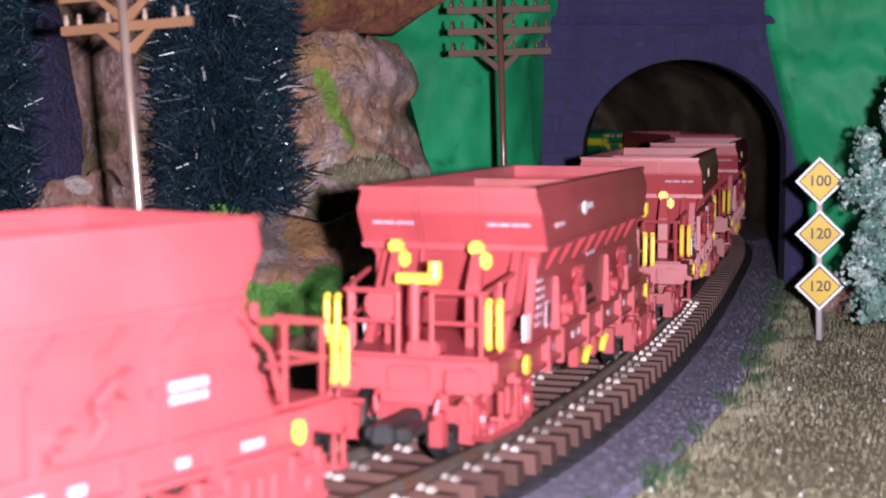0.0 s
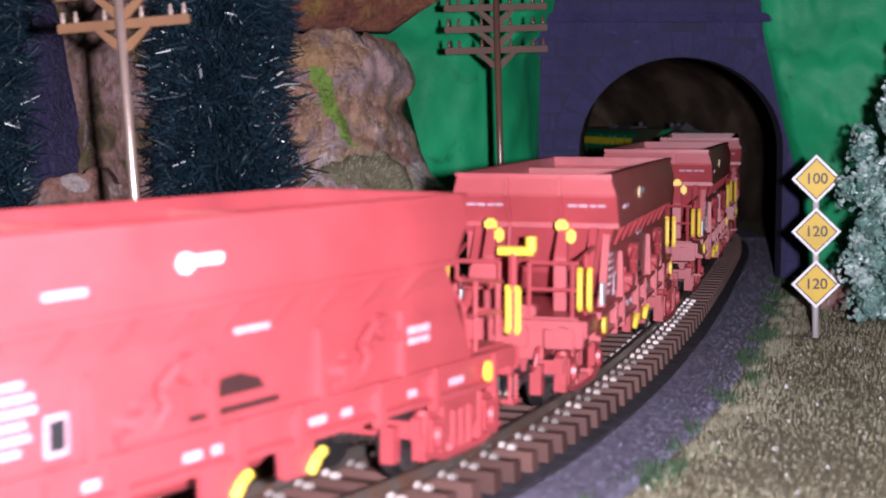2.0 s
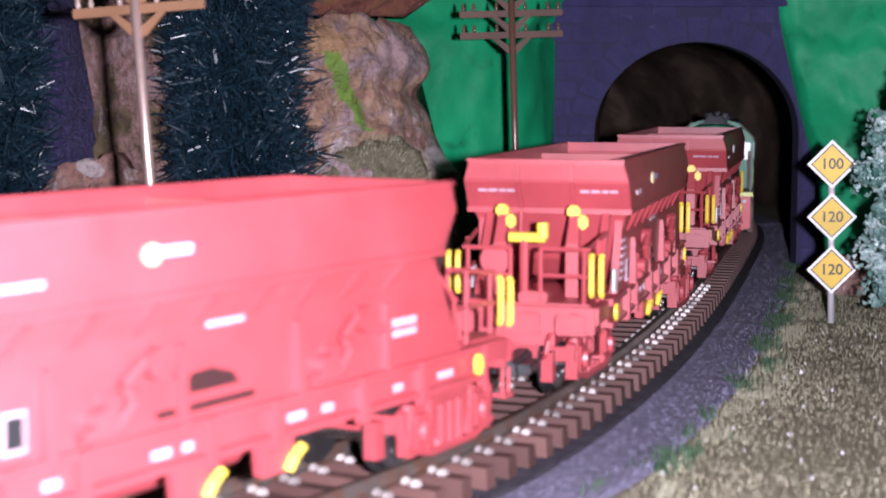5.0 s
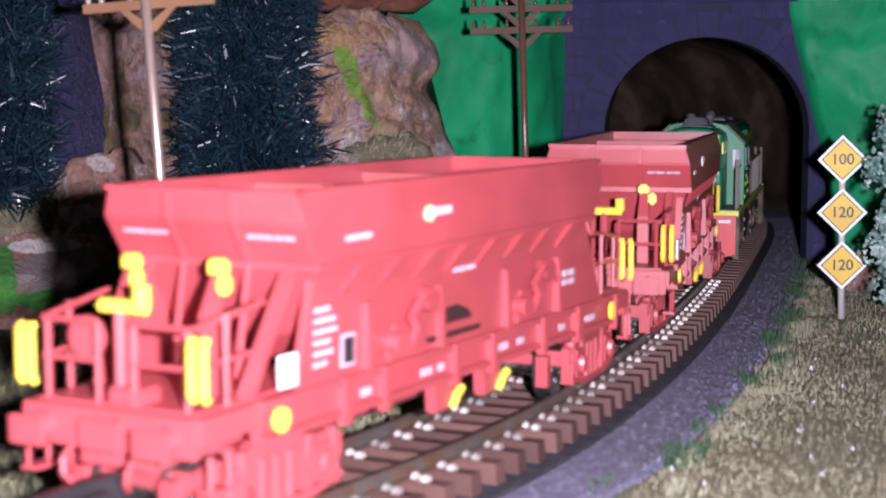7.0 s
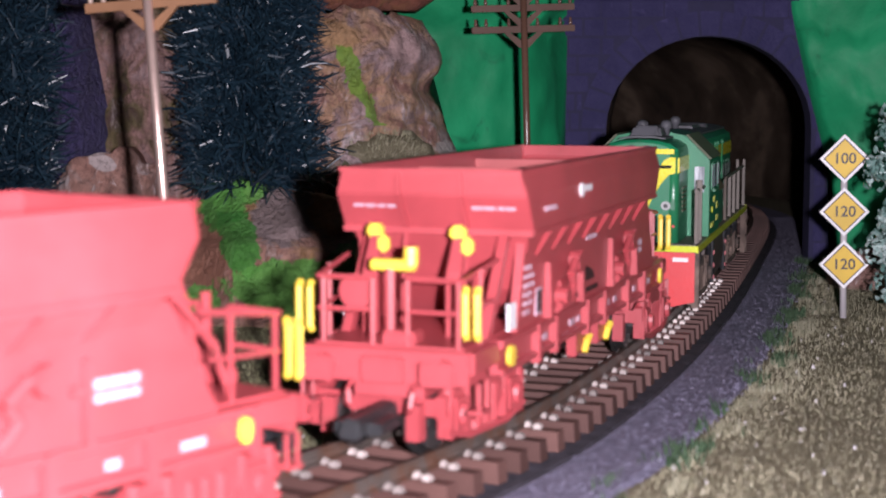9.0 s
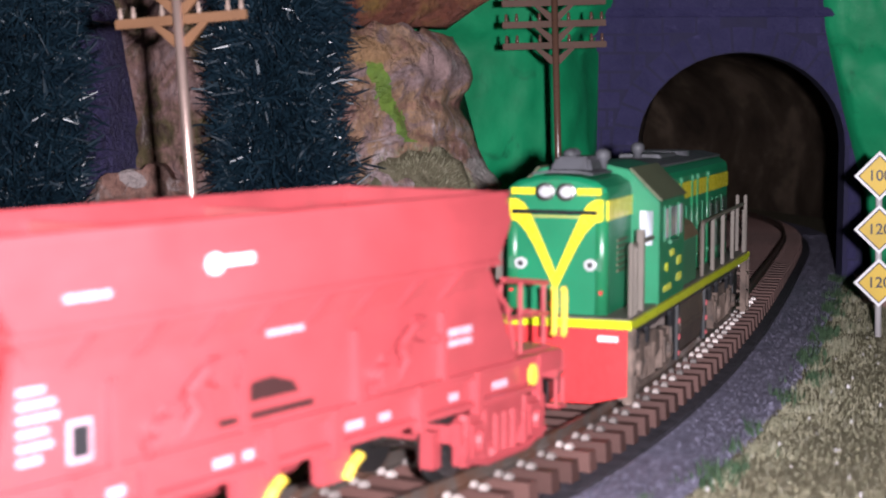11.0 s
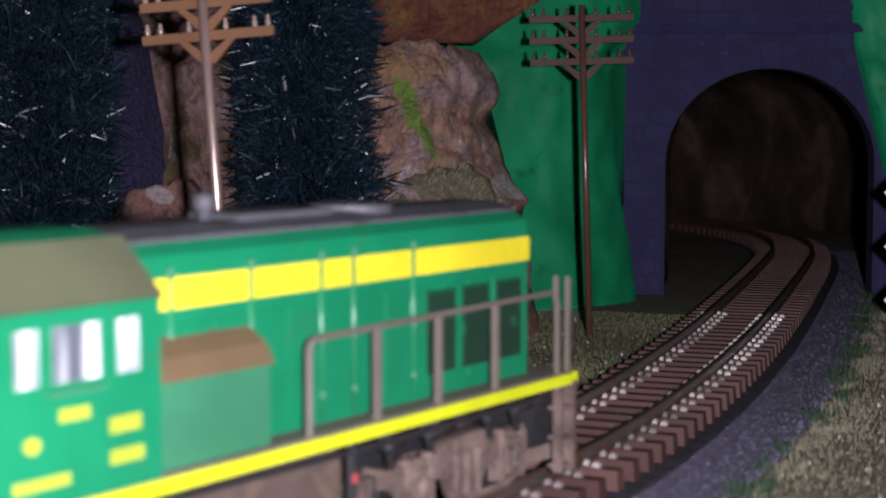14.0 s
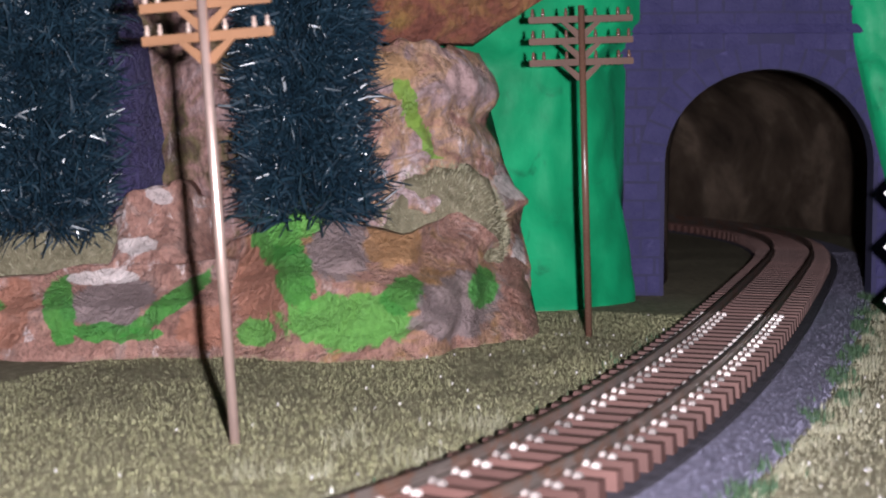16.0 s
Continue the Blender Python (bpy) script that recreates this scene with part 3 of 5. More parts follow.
cliff("pink_rock_hump", [(-108, 470), (-96, 459), (-82, 460), (-70, 474)], 0, [26, 44, 48, 40], 0.12, 7, .05, LEDGEP, "pinkish brown rock hump with a chalky top", seed=6, thick=24, nu=50, nv=50, turn=8)
cliff("brown_rock_face", [(-125, 507), (-95, 500), (-70, 494), (-40, 500)], 0, [140, 140, 140, 140], 0.04, 9, .035, RIBP, "brown pink rock face between dark pine trees", seed=16, thick=24, nu=60, nv=60, rocky=0.5)
cliff("violet_rock", [(-185, 496), (-135, 484), (-106, 482), (-88, 494)], 20, [115, 115, 118, 112], 0.04, 6, .03, PURPLE, "smooth violet blue painted rock bulge beside a pine", seed=7, thick=24, nu=60, nv=50, rocky=0.15, turn=6,
      right=((20, -6), (45, 0), (60, 0), (85, -5), (110, -11)))
cliff("russet_outcrop", [(-70, 533), (-35, 530), (-5, 533), (8, 540)], 92, [58, 58, 55, 52], 0.02, 7, .035, RUSSET, "russet brown rock outcrop above the green slope", seed=11, thick=26, nu=60, nv=40, rocky=0.4,
      right=((92, 2), (100, 14), (108, 27), (130, 55)))
cliff("pink_foot_rock", [(150, 512), (165, 505), (182, 510)], -1, [10, 14, 11], 0.3, 4, .08, LEDGEP, "small pinkish rock at the foot of the green hillside", seed=19, thick=12, nu=24, nv=14)
cliff("hill_backing", [(-420, 640), (-100, 640), (60, 650), (80, 640)], -1, [220, 220, 220, 220], 0.02, 6, .02, PURPLE, "dark violet painted hill behind the rocks", "hillside", seed=13, thick=20)


# ---- poles, signs and trees ----
def telegraph_pole(at, arms, height, half, label, rod_paint=POLE, arm_paint=ARMK, bead=BEADK):
    base = thing("telegraph_pole", label, "telegraph pole", "telegraph poles", at=at)
    part("post", rod(bm_(), (0, 0, -1), (0, 0, height), 1.12, 1.0, 14), rod_paint, base, smooth=True)
    for z in arms:
        arm = part("crossarm", box(bm_(), -half, half, .9, 2.4, z - 1, z + 1), arm_paint, base, bevel=.2)
        for sx in (-1, 1):
            part("brace", poly(bm_(), [(sx * .6, z - 5.6), (sx * 1.5, z - 5.6), (sx * 6.2, z - .9), (sx * 4.4, z - .9), (sx * .6, z - 3.6)], .8, 1.8), arm_paint, base)
            for o in (.28, .72, .92):
                bm = lathe(bm_(), [(z + .9, .3), (z + 1.2, .55), (z + 2.1, .6), (z + 2.4, .38), (z + 3.0, .48), (z + 3.4, .2)], 8, "z")
                bmesh.ops.translate(bm, vec=(sx * o * half, 1.65, 0), verts=bm.verts[:])
                part("insulator", bm, bead, arm, "glossy insulator", smooth=True)
    return base


telegraph_pole(mpose(-43.2, 324, 0, 0, -3.9, -14), (84, 90.7), 102, 14.4, "coppery telegraph pole with brown crossarms standing in the turf", COPPER, ARMS, BEAD)
telegraph_pole(mpose(45, 484, 0, 0, -1.8, 4), (84, 90.5, 97), 101, 16.0, "brown plastic telegraph pole with three crossarms by the green slope")


def speed_sign():
    base = thing("speed_sign_post", "three yellow diamond speed boards on a pale post", "speed sign", at=mpose(132, 445, 0, 0, -1, -12))
    part("post", rod(bm_(), (0, 0, -1), (0, 0, 50), .95, .95, 12), POSTM, base, smooth=True)
    for z, txt in ((46, "100"), (30.8, "120"), (15.6, "120")):
        def dia(r, y0, y1):
            return poly(bm_(), [(-r, z), (0, z - r), (r, z), (0, z + r)], y0, y1)
        board = part("board", dia(7.0, -1.7, -.9), WHITE, base, "white edged diamond board")
        part("border", dia(5.95, -1.82, -1.6), SIGN_K, board)
        part("face", dia(5.5, -1.95, -1.7), SIGN_Y, board, "yellow diamond face")
        letters(txt, 4.3, SIGN_K, board, mpose(0, -2.05, z, 90, 0, 0), .08)


def pine(at, height, r0, r1, seed, label):
    base = thing("pine_tree", label, "pine tree", "dark pines", at=at)
    part("trunk", rod(bm_(), (0, 0, -4), (0, 0, height), 2.2, .6, 8), BARK, base)
    rnd = random.Random(seed)
    verts, faces = [], []
    for i in range(2500):
        u = rnd.random()
        z0 = 21 + (height - 21) * u
        a0, up0 = rnd.uniform(0, 6.2832), rnd.uniform(-.35, .65)
        reach = (r0 + (r1 - r0) * u) * rnd.uniform(.55, 1.12) * (1 + .3 * noise.noise(Vector((math.cos(a0) * 1.5, z0 * .09 + math.sin(a0), seed))))
        for _ in range(6):
            a = a0 + rnd.gauss(0, .22)
            out = Vector((math.cos(a), math.sin(a), 0))
            d = (out * .8 + Vector((rnd.gauss(0, .55), rnd.gauss(0, .55), up0 + rnd.gauss(0, .55)))).normalized()
            side = d.cross(Vector((rnd.uniform(-1, 1), rnd.uniform(-1, 1), rnd.uniform(-1, 1)))).normalized()
            p = Vector((0, 0, z0)) + out * reach * math.sqrt(rnd.uniform(.05, .75))
            q = p + d * rnd.uniform(6, 12)
            w = rnd.uniform(.2, .44)
            m = (p + q) / 2 + Vector((rnd.uniform(-1.4, 1.4), rnd.uniform(-1.4, 1.4), rnd.uniform(-1.4, 1.4)))
            k = len(verts)
            verts += [p - side * w, p + side * w, m + side * w, m - side * w, q + side * w * .45, q - side * w * .45]
            faces += [(k, k + 1, k + 2, k + 3), (k + 3, k + 2, k + 4, k + 5)]
    me = bpy.data.meshes.new("crown")
    me.from_pydata([v * MM for v in verts], [], faces)
    me.materials.append(NEEDLE)
    ob = new("crown", me)
    ob.parent = base
    tagged(ob, "stiff glossy blue-green bristle needles")
    return base


def foam_bush(at, height, spread, seed):
    base = thing("broadleaf_tree", "grey green model tree with crumbly leaf flakes", "tree", at=at)
    rnd = random.Random(seed)
    for k in range(4):
        a = k * 1.7
        pts = [(3 * math.cos(a), 3 * math.sin(a), -1), (5 * math.cos(a), 5 * math.sin(a), 9), (3 * math.cos(a + .5), 3 * math.sin(a + .5), 20), (9 * math.cos(a), 9 * math.sin(a), 34)]
        part("limb", pipe(bm_(), pts, 1.5, 7), plain_limb, base, smooth=True)
    verts, faces = [], []
    for i in range(420):
        u = rnd.random() ** .85
        z = 9 + (height - 9) * u
        a = rnd.uniform(0, 6.2832)
        lump = 1 + .22 * noise.noise(Vector((math.cos(a) * 1.6, math.sin(a) * 1.6, z * .09 + seed)))
        r = spread * math.sin(math.pi * min(1, .34 + .62 * u)) ** .55 * rnd.uniform(.55, 1.0) * lump
        heart = Vector((r * math.cos(a), r * math.sin(a), z))
        size = rnd.uniform(2.6, 4.6)
        for j in range(34):
            # crumpled flakes crowd on the outside of each floret
            d = Vector((rnd.gauss(0, 1), rnd.gauss(0, 1), rnd.gauss(0, 1))).normalized()
            c = heart + d * size * rnd.uniform(.55, 1.0)
            e = (d.cross(Vector((rnd.gauss(0, 1), rnd.gauss(0, 1), rnd.gauss(0, 1))))).normalized()
            f = d.cross(e)
            h, w = rnd.uniform(.7, 1.5), rnd.uniform(.6, 1.2)
            k = len(verts)
            verts += [c - e * h - d * .4, c + f * w + d * rnd.uniform(-.2, .5), c + e * h - d * .3, c - f * w + d * rnd.uniform(-.2, .5), c + d * .55]
            faces += [(k, k + 1, k + 4), (k + 1, k + 2, k + 4), (k + 2, k + 3, k + 4), (k + 3, k, k + 4)]
    me = bpy.data.meshes.new("crown")
    me.from_pydata([v * MM for v in verts], [], faces)
    me.materials.append(FOAM)
    ob = new("crown", me)
    ob.parent = base
    tagged(ob, "crumbly grey green foam foliage")


plain_limb = plain2("green_wire_limb", (0.02, 0.10, 0.06), 0.35)
speed_sign()
pine(mpose(-41, 474, 16), 120, 20.5, 18, 3, "dark blue-green bristle pine on the rocks")
pine(mpose(-118, 476, 12), 125, 22, 22, 5, "dark blue-green bristle pine before a violet cliff")
foam_bush(mpose(164, 418, 0), 88, 32, 2)


def grass(name, count, where, mat, lo, hi, label, seed, wide=.1):
    rnd = random.Random(seed)
    verts, faces = [], []
    n = 0
    while n < count:
        p = where(rnd)
        if p is None:
            continue
        n += 1
        x, y = p
        h, a, lean = rnd.uniform(lo, hi), rnd.uniform(0, 6.28), rnd.uniform(.1, .9)
        w = rnd.uniform(.6, 1.2) * wide
        dx, dy = math.cos(a), math.sin(a)
        k = len(verts)
        verts += [(x - w * dy, y + w * dx, -.4), (x + w * dy, y - w * dx, -.4), (x + lean * h * dx, y + lean * h * dy, h)]
        faces.append((k, k + 1, k + 2))
    me = bpy.data.meshes.new(name)
    me.from_pydata([Vector(v) * MM for v in verts], [], faces)
    me.materials.append(mat)
    return tagged(new(name, me), label, "grass", kind="stuff")


def right_lawn(r):
    s, o = r.uniform(-200, 330), 37 + 110 * r.random() ** 1.3
    return track(s, o)[:2]


def left_lawn(r):
    s, o = r.uniform(-170, 260), -14 - 150 * r.random() ** 1.2
    return track(s, o)[:2]


def verge(r):
    s = r.uniform(-200, 330)
    o = 36 + r.gauss(0, 2.2) + 2 * math.sin(s * .07)
    return track(s, o)[:2] if 31 < o < 44 and noise.noise(Vector((s * .06, o * .12, 4))) > .02 else None


def verge_left(r):
    s = r.uniform(-150, 200)
    return track(s, -14 - abs(r.gauss(0, 4)))[:2]


grass("static_grass", 60000, right_lawn, GRASS, .3, 1.05, "short dry olive static grass fibres", 11)
grass("static_grass", 90000, left_lawn, TURFG, .25, .8, "short worn olive static grass fibres", 12, .07)
grass("verge_tufts", 2600, verge, MOSS, 1.0, 3.2, "dark green scatter along the ballast edge", 13, .3)
grass("verge_tufts", 3000, verge_left, MOSS, .8, 2.2, "dark green scatter beside the inner rail", 14, .3)


def pale_verge(r):
    s = r.uniform(-60, 330)
    o = 41 + r.gauss(0, 3.0)
    return track(s, o)[:2] if 36 < o < 52 and noise.noise(Vector((s * .08, o * .15, 9))) > .12 else None


def long_blades(r):
    s, o = r.uniform(-150, 60), r.uniform(-60, -18)
    return track(s, o)[:2] if noise.noise(Vector((s * .05, o * .07, 2))) > .1 else None


grass("verge_tufts", 1900, pale_verge, PALEG, .8, 2.2, "bleached pale grass fibres along the ballast edge", 15, .16)
grass("verge_tufts", 1500, long_blades, PALEG, 1.2, 3.6, "sparse long pale grass blades in the turf", 16, .09)


def crumbs():
    """Pale crumbs of plaster lost in the turf."""
    rnd = random.Random(21)
    bm = bm_()
    for i in range(150):
        side = rnd.random() < .5
        x, y, _ = track(rnd.uniform(-60, 260), rnd.uniform(36, 90) if side else rnd.uniform(-90, -16))
        r = rnd.uniform(.1, .28) * (1.8 if rnd.random() < .05 else 1)
        box(bm, x - r, x + r, y - r * .7, y + r * .7, -.2, .3 + r, (x - r * .5, x + r * .3, y - r * .4, y + r * .5))
    tagged(part("plaster_crumbs", bm, POSTM), "tiny pale plaster crumbs scattered in the turf", "crumbs", kind="stuff")


crumbs()


def scrub(cx, cy, cz, rx, ry, rz, count, seed, label):
    """A low dome of turf with short grey-olive fibres."""
    base = thing("scrub_mound", label, "scrub", at=mpose(cx, cy, cz))
    bm = bm_()
    bmesh.ops.create_icosphere(bm, subdivisions=4, radius=1)
    for v in bm.verts:
        k = 1 + .16 * fbm(v.co.x + seed, v.co.y, v.co.z, 1.6)
        v.co = Vector((v.co.x * rx * k, v.co.y * ry * k, v.co.z * rz * k))
    part("turf", bm, SOIL, base, smooth=True)
    rnd = random.Random(seed)
    verts, faces = [], []
    for i in range(count):
        a, c = rnd.uniform(0, 6.2832), rnd.uniform(-.5, 1)
        r = math.sqrt(1 - c * c)
        p = Vector((rx * r * math.cos(a), ry * r * math.sin(a), rz * c))
        d = (Vector((r * math.cos(a), r * math.sin(a), c + .3)) + Vector([rnd.gauss(0, .3) for _ in range(3)])).normalized()
        side = d.cross(Vector((rnd.gauss(0, 1), rnd.gauss(0, 1), rnd.gauss(0, 1)))).normalized() * rnd.uniform(.1, .2)
        k = len(verts)
        verts += [p - side, p + side, p + d * rnd.uniform(1.2, 2.8)]
        faces.append((k, k + 1, k + 2))
    me = bpy.data.meshes.new("turf_fibre")
    me.from_pydata([v * MM for v in verts], [], faces)
    me.materials.append(GRASS)
    ob = new("turf_fibre", me)
    ob.parent = base
    tagged(ob, kind="stuff")


scrub(-3, 507, 30, 23, 13, 23, 5600, 3, "grey olive turf dome growing on the tan rock")
scrub(-118, 484, 14, 36, 18, 24, 6000, 5, "olive turf slope behind the brown rock ledge")


# ---- the room round the layout: plain dark walls ----
def room():
    rm = plain2("dim_grey_wall", (0.25, 0.25, 0.27), 0.9)
    for nm, b in (("wall_north", (-1.5, 1.2, 1.4, 1.45, -.9, 1.2)), ("wall_south", (-1.5, 1.2, -1.2, -1.15, -.9, 1.2)), ("wall_west", (-1.55, -1.5, -1.2, 1.45, -.9, 1.2)),
                  ("wall_east", (1.2, 1.25, -1.2, 1.45, -.9, 1.2)), ("floor", (-1.55, 1.25, -1.2, 1.45, -.95, -.9)), ("ceiling", (-1.55, 1.25, -1.2, 1.45, 1.2, 1.25))):
        ob = part(nm, box(bm_(), *[v * 1000 for v in b]), rm)
        tagged(ob, "plain dim grey room surface", nm.split("_")[0], kind="structure")
    wood = plain2("plywood", (0.35, 0.24, 0.13), 0.6)
    tb = thing("layout_table", "plywood table that carries the model railway board", "table")
    part("top", box(bm_(), -1150, 520, -900, 1300, -40, -18.8), wood, tb)
    for x in (-1110, 480):
        for y in (-860, 1260):
            part("leg", box(bm_(), x - 25, x + 25, y - 25, y + 25, -900, -40), wood, tb)


room()


# ---- rolling stock: local x away along the track, y to its inner side, z from the rail head ----
def wheelset(parent, x, r=5.3):
    """Two turned wheels on an axle; spoke-like bosses show that it rolls."""
    bm = bm_()
    lathe(bm, [(-8.9, .9), (-8.9, r - 1.2), (-8.7, r - .9), (-8.6, r), (-6.6, r + .1), (-6.4, r + 1), (-5.9, r + .9), (-5.9, 1.2),
               (5.9, 1.2), (5.9, r + .9), (6.4, r + 1), (6.6, r + .1), (8.6, r), (8.7, r - .9), (8.9, r - 1.2), (8.9, .9)], 22)
    for i in range(5):
        a = 6.2832 * i / 5
        for y in (-9.0, 9.0):
            rod(bm, (2.6 * math.cos(a), y - .25, 2.6 * math.sin(a)), (2.6 * math.cos(a), y + .25, 2.6 * math.sin(a)), .55, n=6)
    rod(bm, (0, -11.5, 0), (0, 11.5, 0), .6)
    ob = part("wheelset", bm, STEEL, parent, "blackened steel wheel pair", smooth=False)
    part("axle", lathe(bm_(), [(-5.8, 2.2), (-5.2, 1.9), (-1.5, 1.5), (1.5, 1.5), (5.2, 1.9), (5.8, 2.2)], 14), BRIGHT, parent, "bright steel axle", smooth=True).matrix_basis = mpose(x, 0, r)
    ob["x"], ob["r"] = x, r
    return ob


def bogie(parent, x, mat, wheelbase=20.0, side=12.2, label=""):
    w = wheelbase / 2

    def lift(bm):
        for v in bm.verts:
            v.co.z = v.co.z * 1.3 - .4
        return bm
    bm = box(bm_(), -4, 4, -side, side, 5, 8.4)
    for ex in (-1, 1):
        box(bm, ex * (w + 3.6) - .8, ex * (w + 3.6) + .8, -side, side, 5.2, 7.4)
    ob = part("bogie", lift(bm), mat, parent, label)
    ob["x"] = x
    ob.matrix_basis = mpose(x, 0, 0)
    for sy in (-1, 1):
        y0, y1 = sorted((sy * (side - .9), sy * (side + .9)))
        bm = poly(bm_(), [(-w - 4.8, 5.0), (-w - 4.8, 7.8), (-w - 2.6, 8.6), (-w + 3, 8.4), (-4.5, 9.6), (4.5, 9.6), (w - 3, 8.4), (w + 2.6, 8.6), (w + 4.8, 7.8), (w + 4.8, 5.0), (w + 2.6, 6.2), (w - 2.8, 6.0), (5, 4.6), (3.6, 2.6), (-3.6, 2.6), (-5, 4.6), (-w + 2.8, 6.0), (-w - 2.6, 6.2)], y0, y1)
        part("side_frame", lift(bm), mat, ob)
        for ax in (-w, w):
            bm = box(bm_(), ax - 1.9, ax + 1.9, sy * side - 1.5, sy * side + 1.5, 3.2, 7.4)
            for q in (-1, 1):
                box(bm, ax + q * 2.9 - .6, ax + q * 2.9 + .6, sy * side - 1.3, sy * side + 1.3, 2.4, 6.6)
                rod(bm, (ax + q * 2.9, sy * (side + .3), 6.0), (ax + q * 2.9, sy * (side + .3), 8.8), 1.05, n=8)
            rod(bm, (ax, sy * (side + 1.7), 5.2), (ax, sy * (side + 2.6), 5.2), 1.5, 1.2, 10)
            part("axle_box", lift(bm), mat, ob)
            part("brake_block", lift(box(bm_(), ax * 1.55 - 1.2, ax * 1.55 + 1.2, sy * 8 - 1.2, sy * 8 + 1.2, 2.2, 6.8)), mat, ob)
        for q in (-3, 0, 3):
            part("spring", lift(rod(bm_(), (q, sy * (side + .2), 2.2), (q, sy * (side + .2), 7.6), 1.2, n=8)), mat, ob)
        part("brake_rod", lift(pipe(bm_(), [(-w - 4.4, sy * (side + 1), 3.4), (-w + 3, sy * (side + 1.4), 2.2), (w - 3, sy * (side + 1.4), 2.2), (w + 4.4, sy * (side + 1), 3.4)], .5)), mat, ob)
    for ax in (-w, w):
        wheelset(ob, ax)
    return ob


def ring4(hx, hy, z):
    return [(-hx, -hy, z), (hx, -hy, z), (hx, hy, z), (-hx, hy, z)]


NEAR, FAR = -66.0, 78.0


def hopper_wagon(label):
    w = thing("hopper_wagon", label, "hopper wagon", "train of hopper wagons")

    def put(name, bm, mat=RED, lab="", parent=w, **kw):
        return part(name, bm, mat, parent, lab, **kw)

    # tub: outer skin, rim and the hollow inside
    tub = put("tub", loft(bm_(), [ring4(30, 11.0, 18.5), ring4(36, 13.5, 24), ring4(41.8, 16.0, 34.0), ring4(42.6, 17.3, 35.0), ring4(46.0, 17.3, 41.1), ring4(46.4, 16.2, 44.8),
                                  ring4(46.4, 16.2, 45.3), ring4(45.2, 15.0, 45.3), ring4(45.2, 15.0, 43.0), ring4(40, 13.0, 37), ring4(28, 7, 24)]), RED, "oxide red hopper tub, open and empty", bevel=.3)
    for x in (-15, 15):
        put("inner_brace", box(bm_(), x - .5, x + .5, -15.1, 15.1, 41.8, 44.0), RED_IN, parent=tub)
    for ex in (-1, 1):
        for y in (-5.6, 5.6):
            put("end_rib", poly(bm_(), [(ex * 42.4, 35.2), (ex * 43.4, 35.2), (ex * 46.7, 41.1), (ex * 47.0, 45.0), (ex * 46.0, 45.0), (ex * 45.6, 41.1)], y - .45, y + .45), parent=tub)
            put("end_post", pipe(bm_(), [(ex * 42.9, y, 34.9), (ex * 45.5, y, 19)], .55, 6))
        put("end_lip", box(bm_(), *sorted((ex * 41.4, ex * 43.2)), -17.4, 17.4, 34.2, 35.3), parent=tub, bevel=.2)
        put("end_rim", box(bm_(), *sorted((ex * 45.0, ex * 46.9)), -16.5, 16.5, 44.9, 45.6), parent=tub, bevel=.15)
    for sy in (-1, 1):
        put("side_rim", box(bm_(), -46.8, 46.8, *sorted((sy * 15.0, sy * 16.5)), 44.95, 45.65), parent=tub, bevel=.15)
        put("side_lip", box(bm_(), -43.0, 43.0, *sorted((sy * 16.2, sy * 17.5)), 34.25, 35.35), parent=tub, bevel=.2)
        # slanted plates shaped after the diagonal reflections between the side ribs
        for i in range(8):
            x = -33 + i * 9.4
            put("gusset", loft(bm_(), [[(x - 2.6, sy * 15.5, 30.2), (x - .6, sy * 15.5, 30.2), (x + 3.2, sy * 17.2, 34.3), (x + 1.2, sy * 17.2, 34.3)],
                                       [(x - 2.6, sy * 14.0, 30.2), (x - .6, sy * 14.0, 30.2), (x + 3.2, sy * 14.6, 34.3), (x + 1.2, sy * 14.6, 34.3)]]))
        # lower side, splayed towards the frame, with its discharge gear
        put("side_plate", loft(bm_(), [[(-44, sy * y0, 18), (52, sy * y0, 18), (43, sy * (y0 + .5), 33.5), (-41, sy * (y0 + .5), 33.5)] for y0 in (14.8, 13.2)]))
        # solid plates: the shade of the openings is in their dark colour
        put("chute_mouth", poly(bm_(), [(-9.6, 21.6), (1.2, 21.6), (0, 23.2), (-2, 23.8), (-3.4, 24.3), (-6.8, 24.1), (-8, 23.0)], *sorted((sy * 14.4, sy * 15.25))), CHUTE, "chute mouth, its inner shade painted on a plate")
        put("chute_slot", box(bm_(), -13, 4, *sorted((sy * 14.4, sy * 15.1)), 19.2, 20.1), CHUTE, "slot with its shade painted on")
        for x in (-9, 12, -29, 31):
            put("gear_plate", box(bm_(), x - .6, x + .6, *sorted((sy * 14.4, sy * 16.3)), 18.2, 28.2, (x - .6, x + .6, *sorted((sy * 14.8, sy * 16.0)))), bevel=.12)
        for x in (-18, 21):
            bm = bm_()
            pipe(bm, [(x - 7, sy * 16.2, 19.6), (x - 2, sy * 16.6, 19.9), (x + .5, sy * 16.6, 22.6), (x - 1.0, sy * 16.6, 24.8), (x + 2.0, sy * 16.6, 27.2), (x + 5.6, sy * 16.4, 27.6)], .8, 8)
            rod(bm, (x + 4.4, sy * 14.6, 26.6), (x + 4.4, sy * 17.2, 26.6), 2.0, n=12)
            rod(bm, (x - 3.8, sy * 14.6, 21), (x - 3.8, sy * 17.2, 21), 1.8, n=12)
            put("lever_gear", bm)
            put("chute_box", box(bm_(), x - 5.4, x + 5.4, *sorted((sy * 14.0, sy * 15.9)), 18.2, 24, (x - 3.6, x + 3.6, *sorted((sy * 14.0, sy * 15.4)))), bevel=.3)
            put("chute_bolt", lathe_at(x + 8.6, sy * 15.4, 24.5, .8, sy))
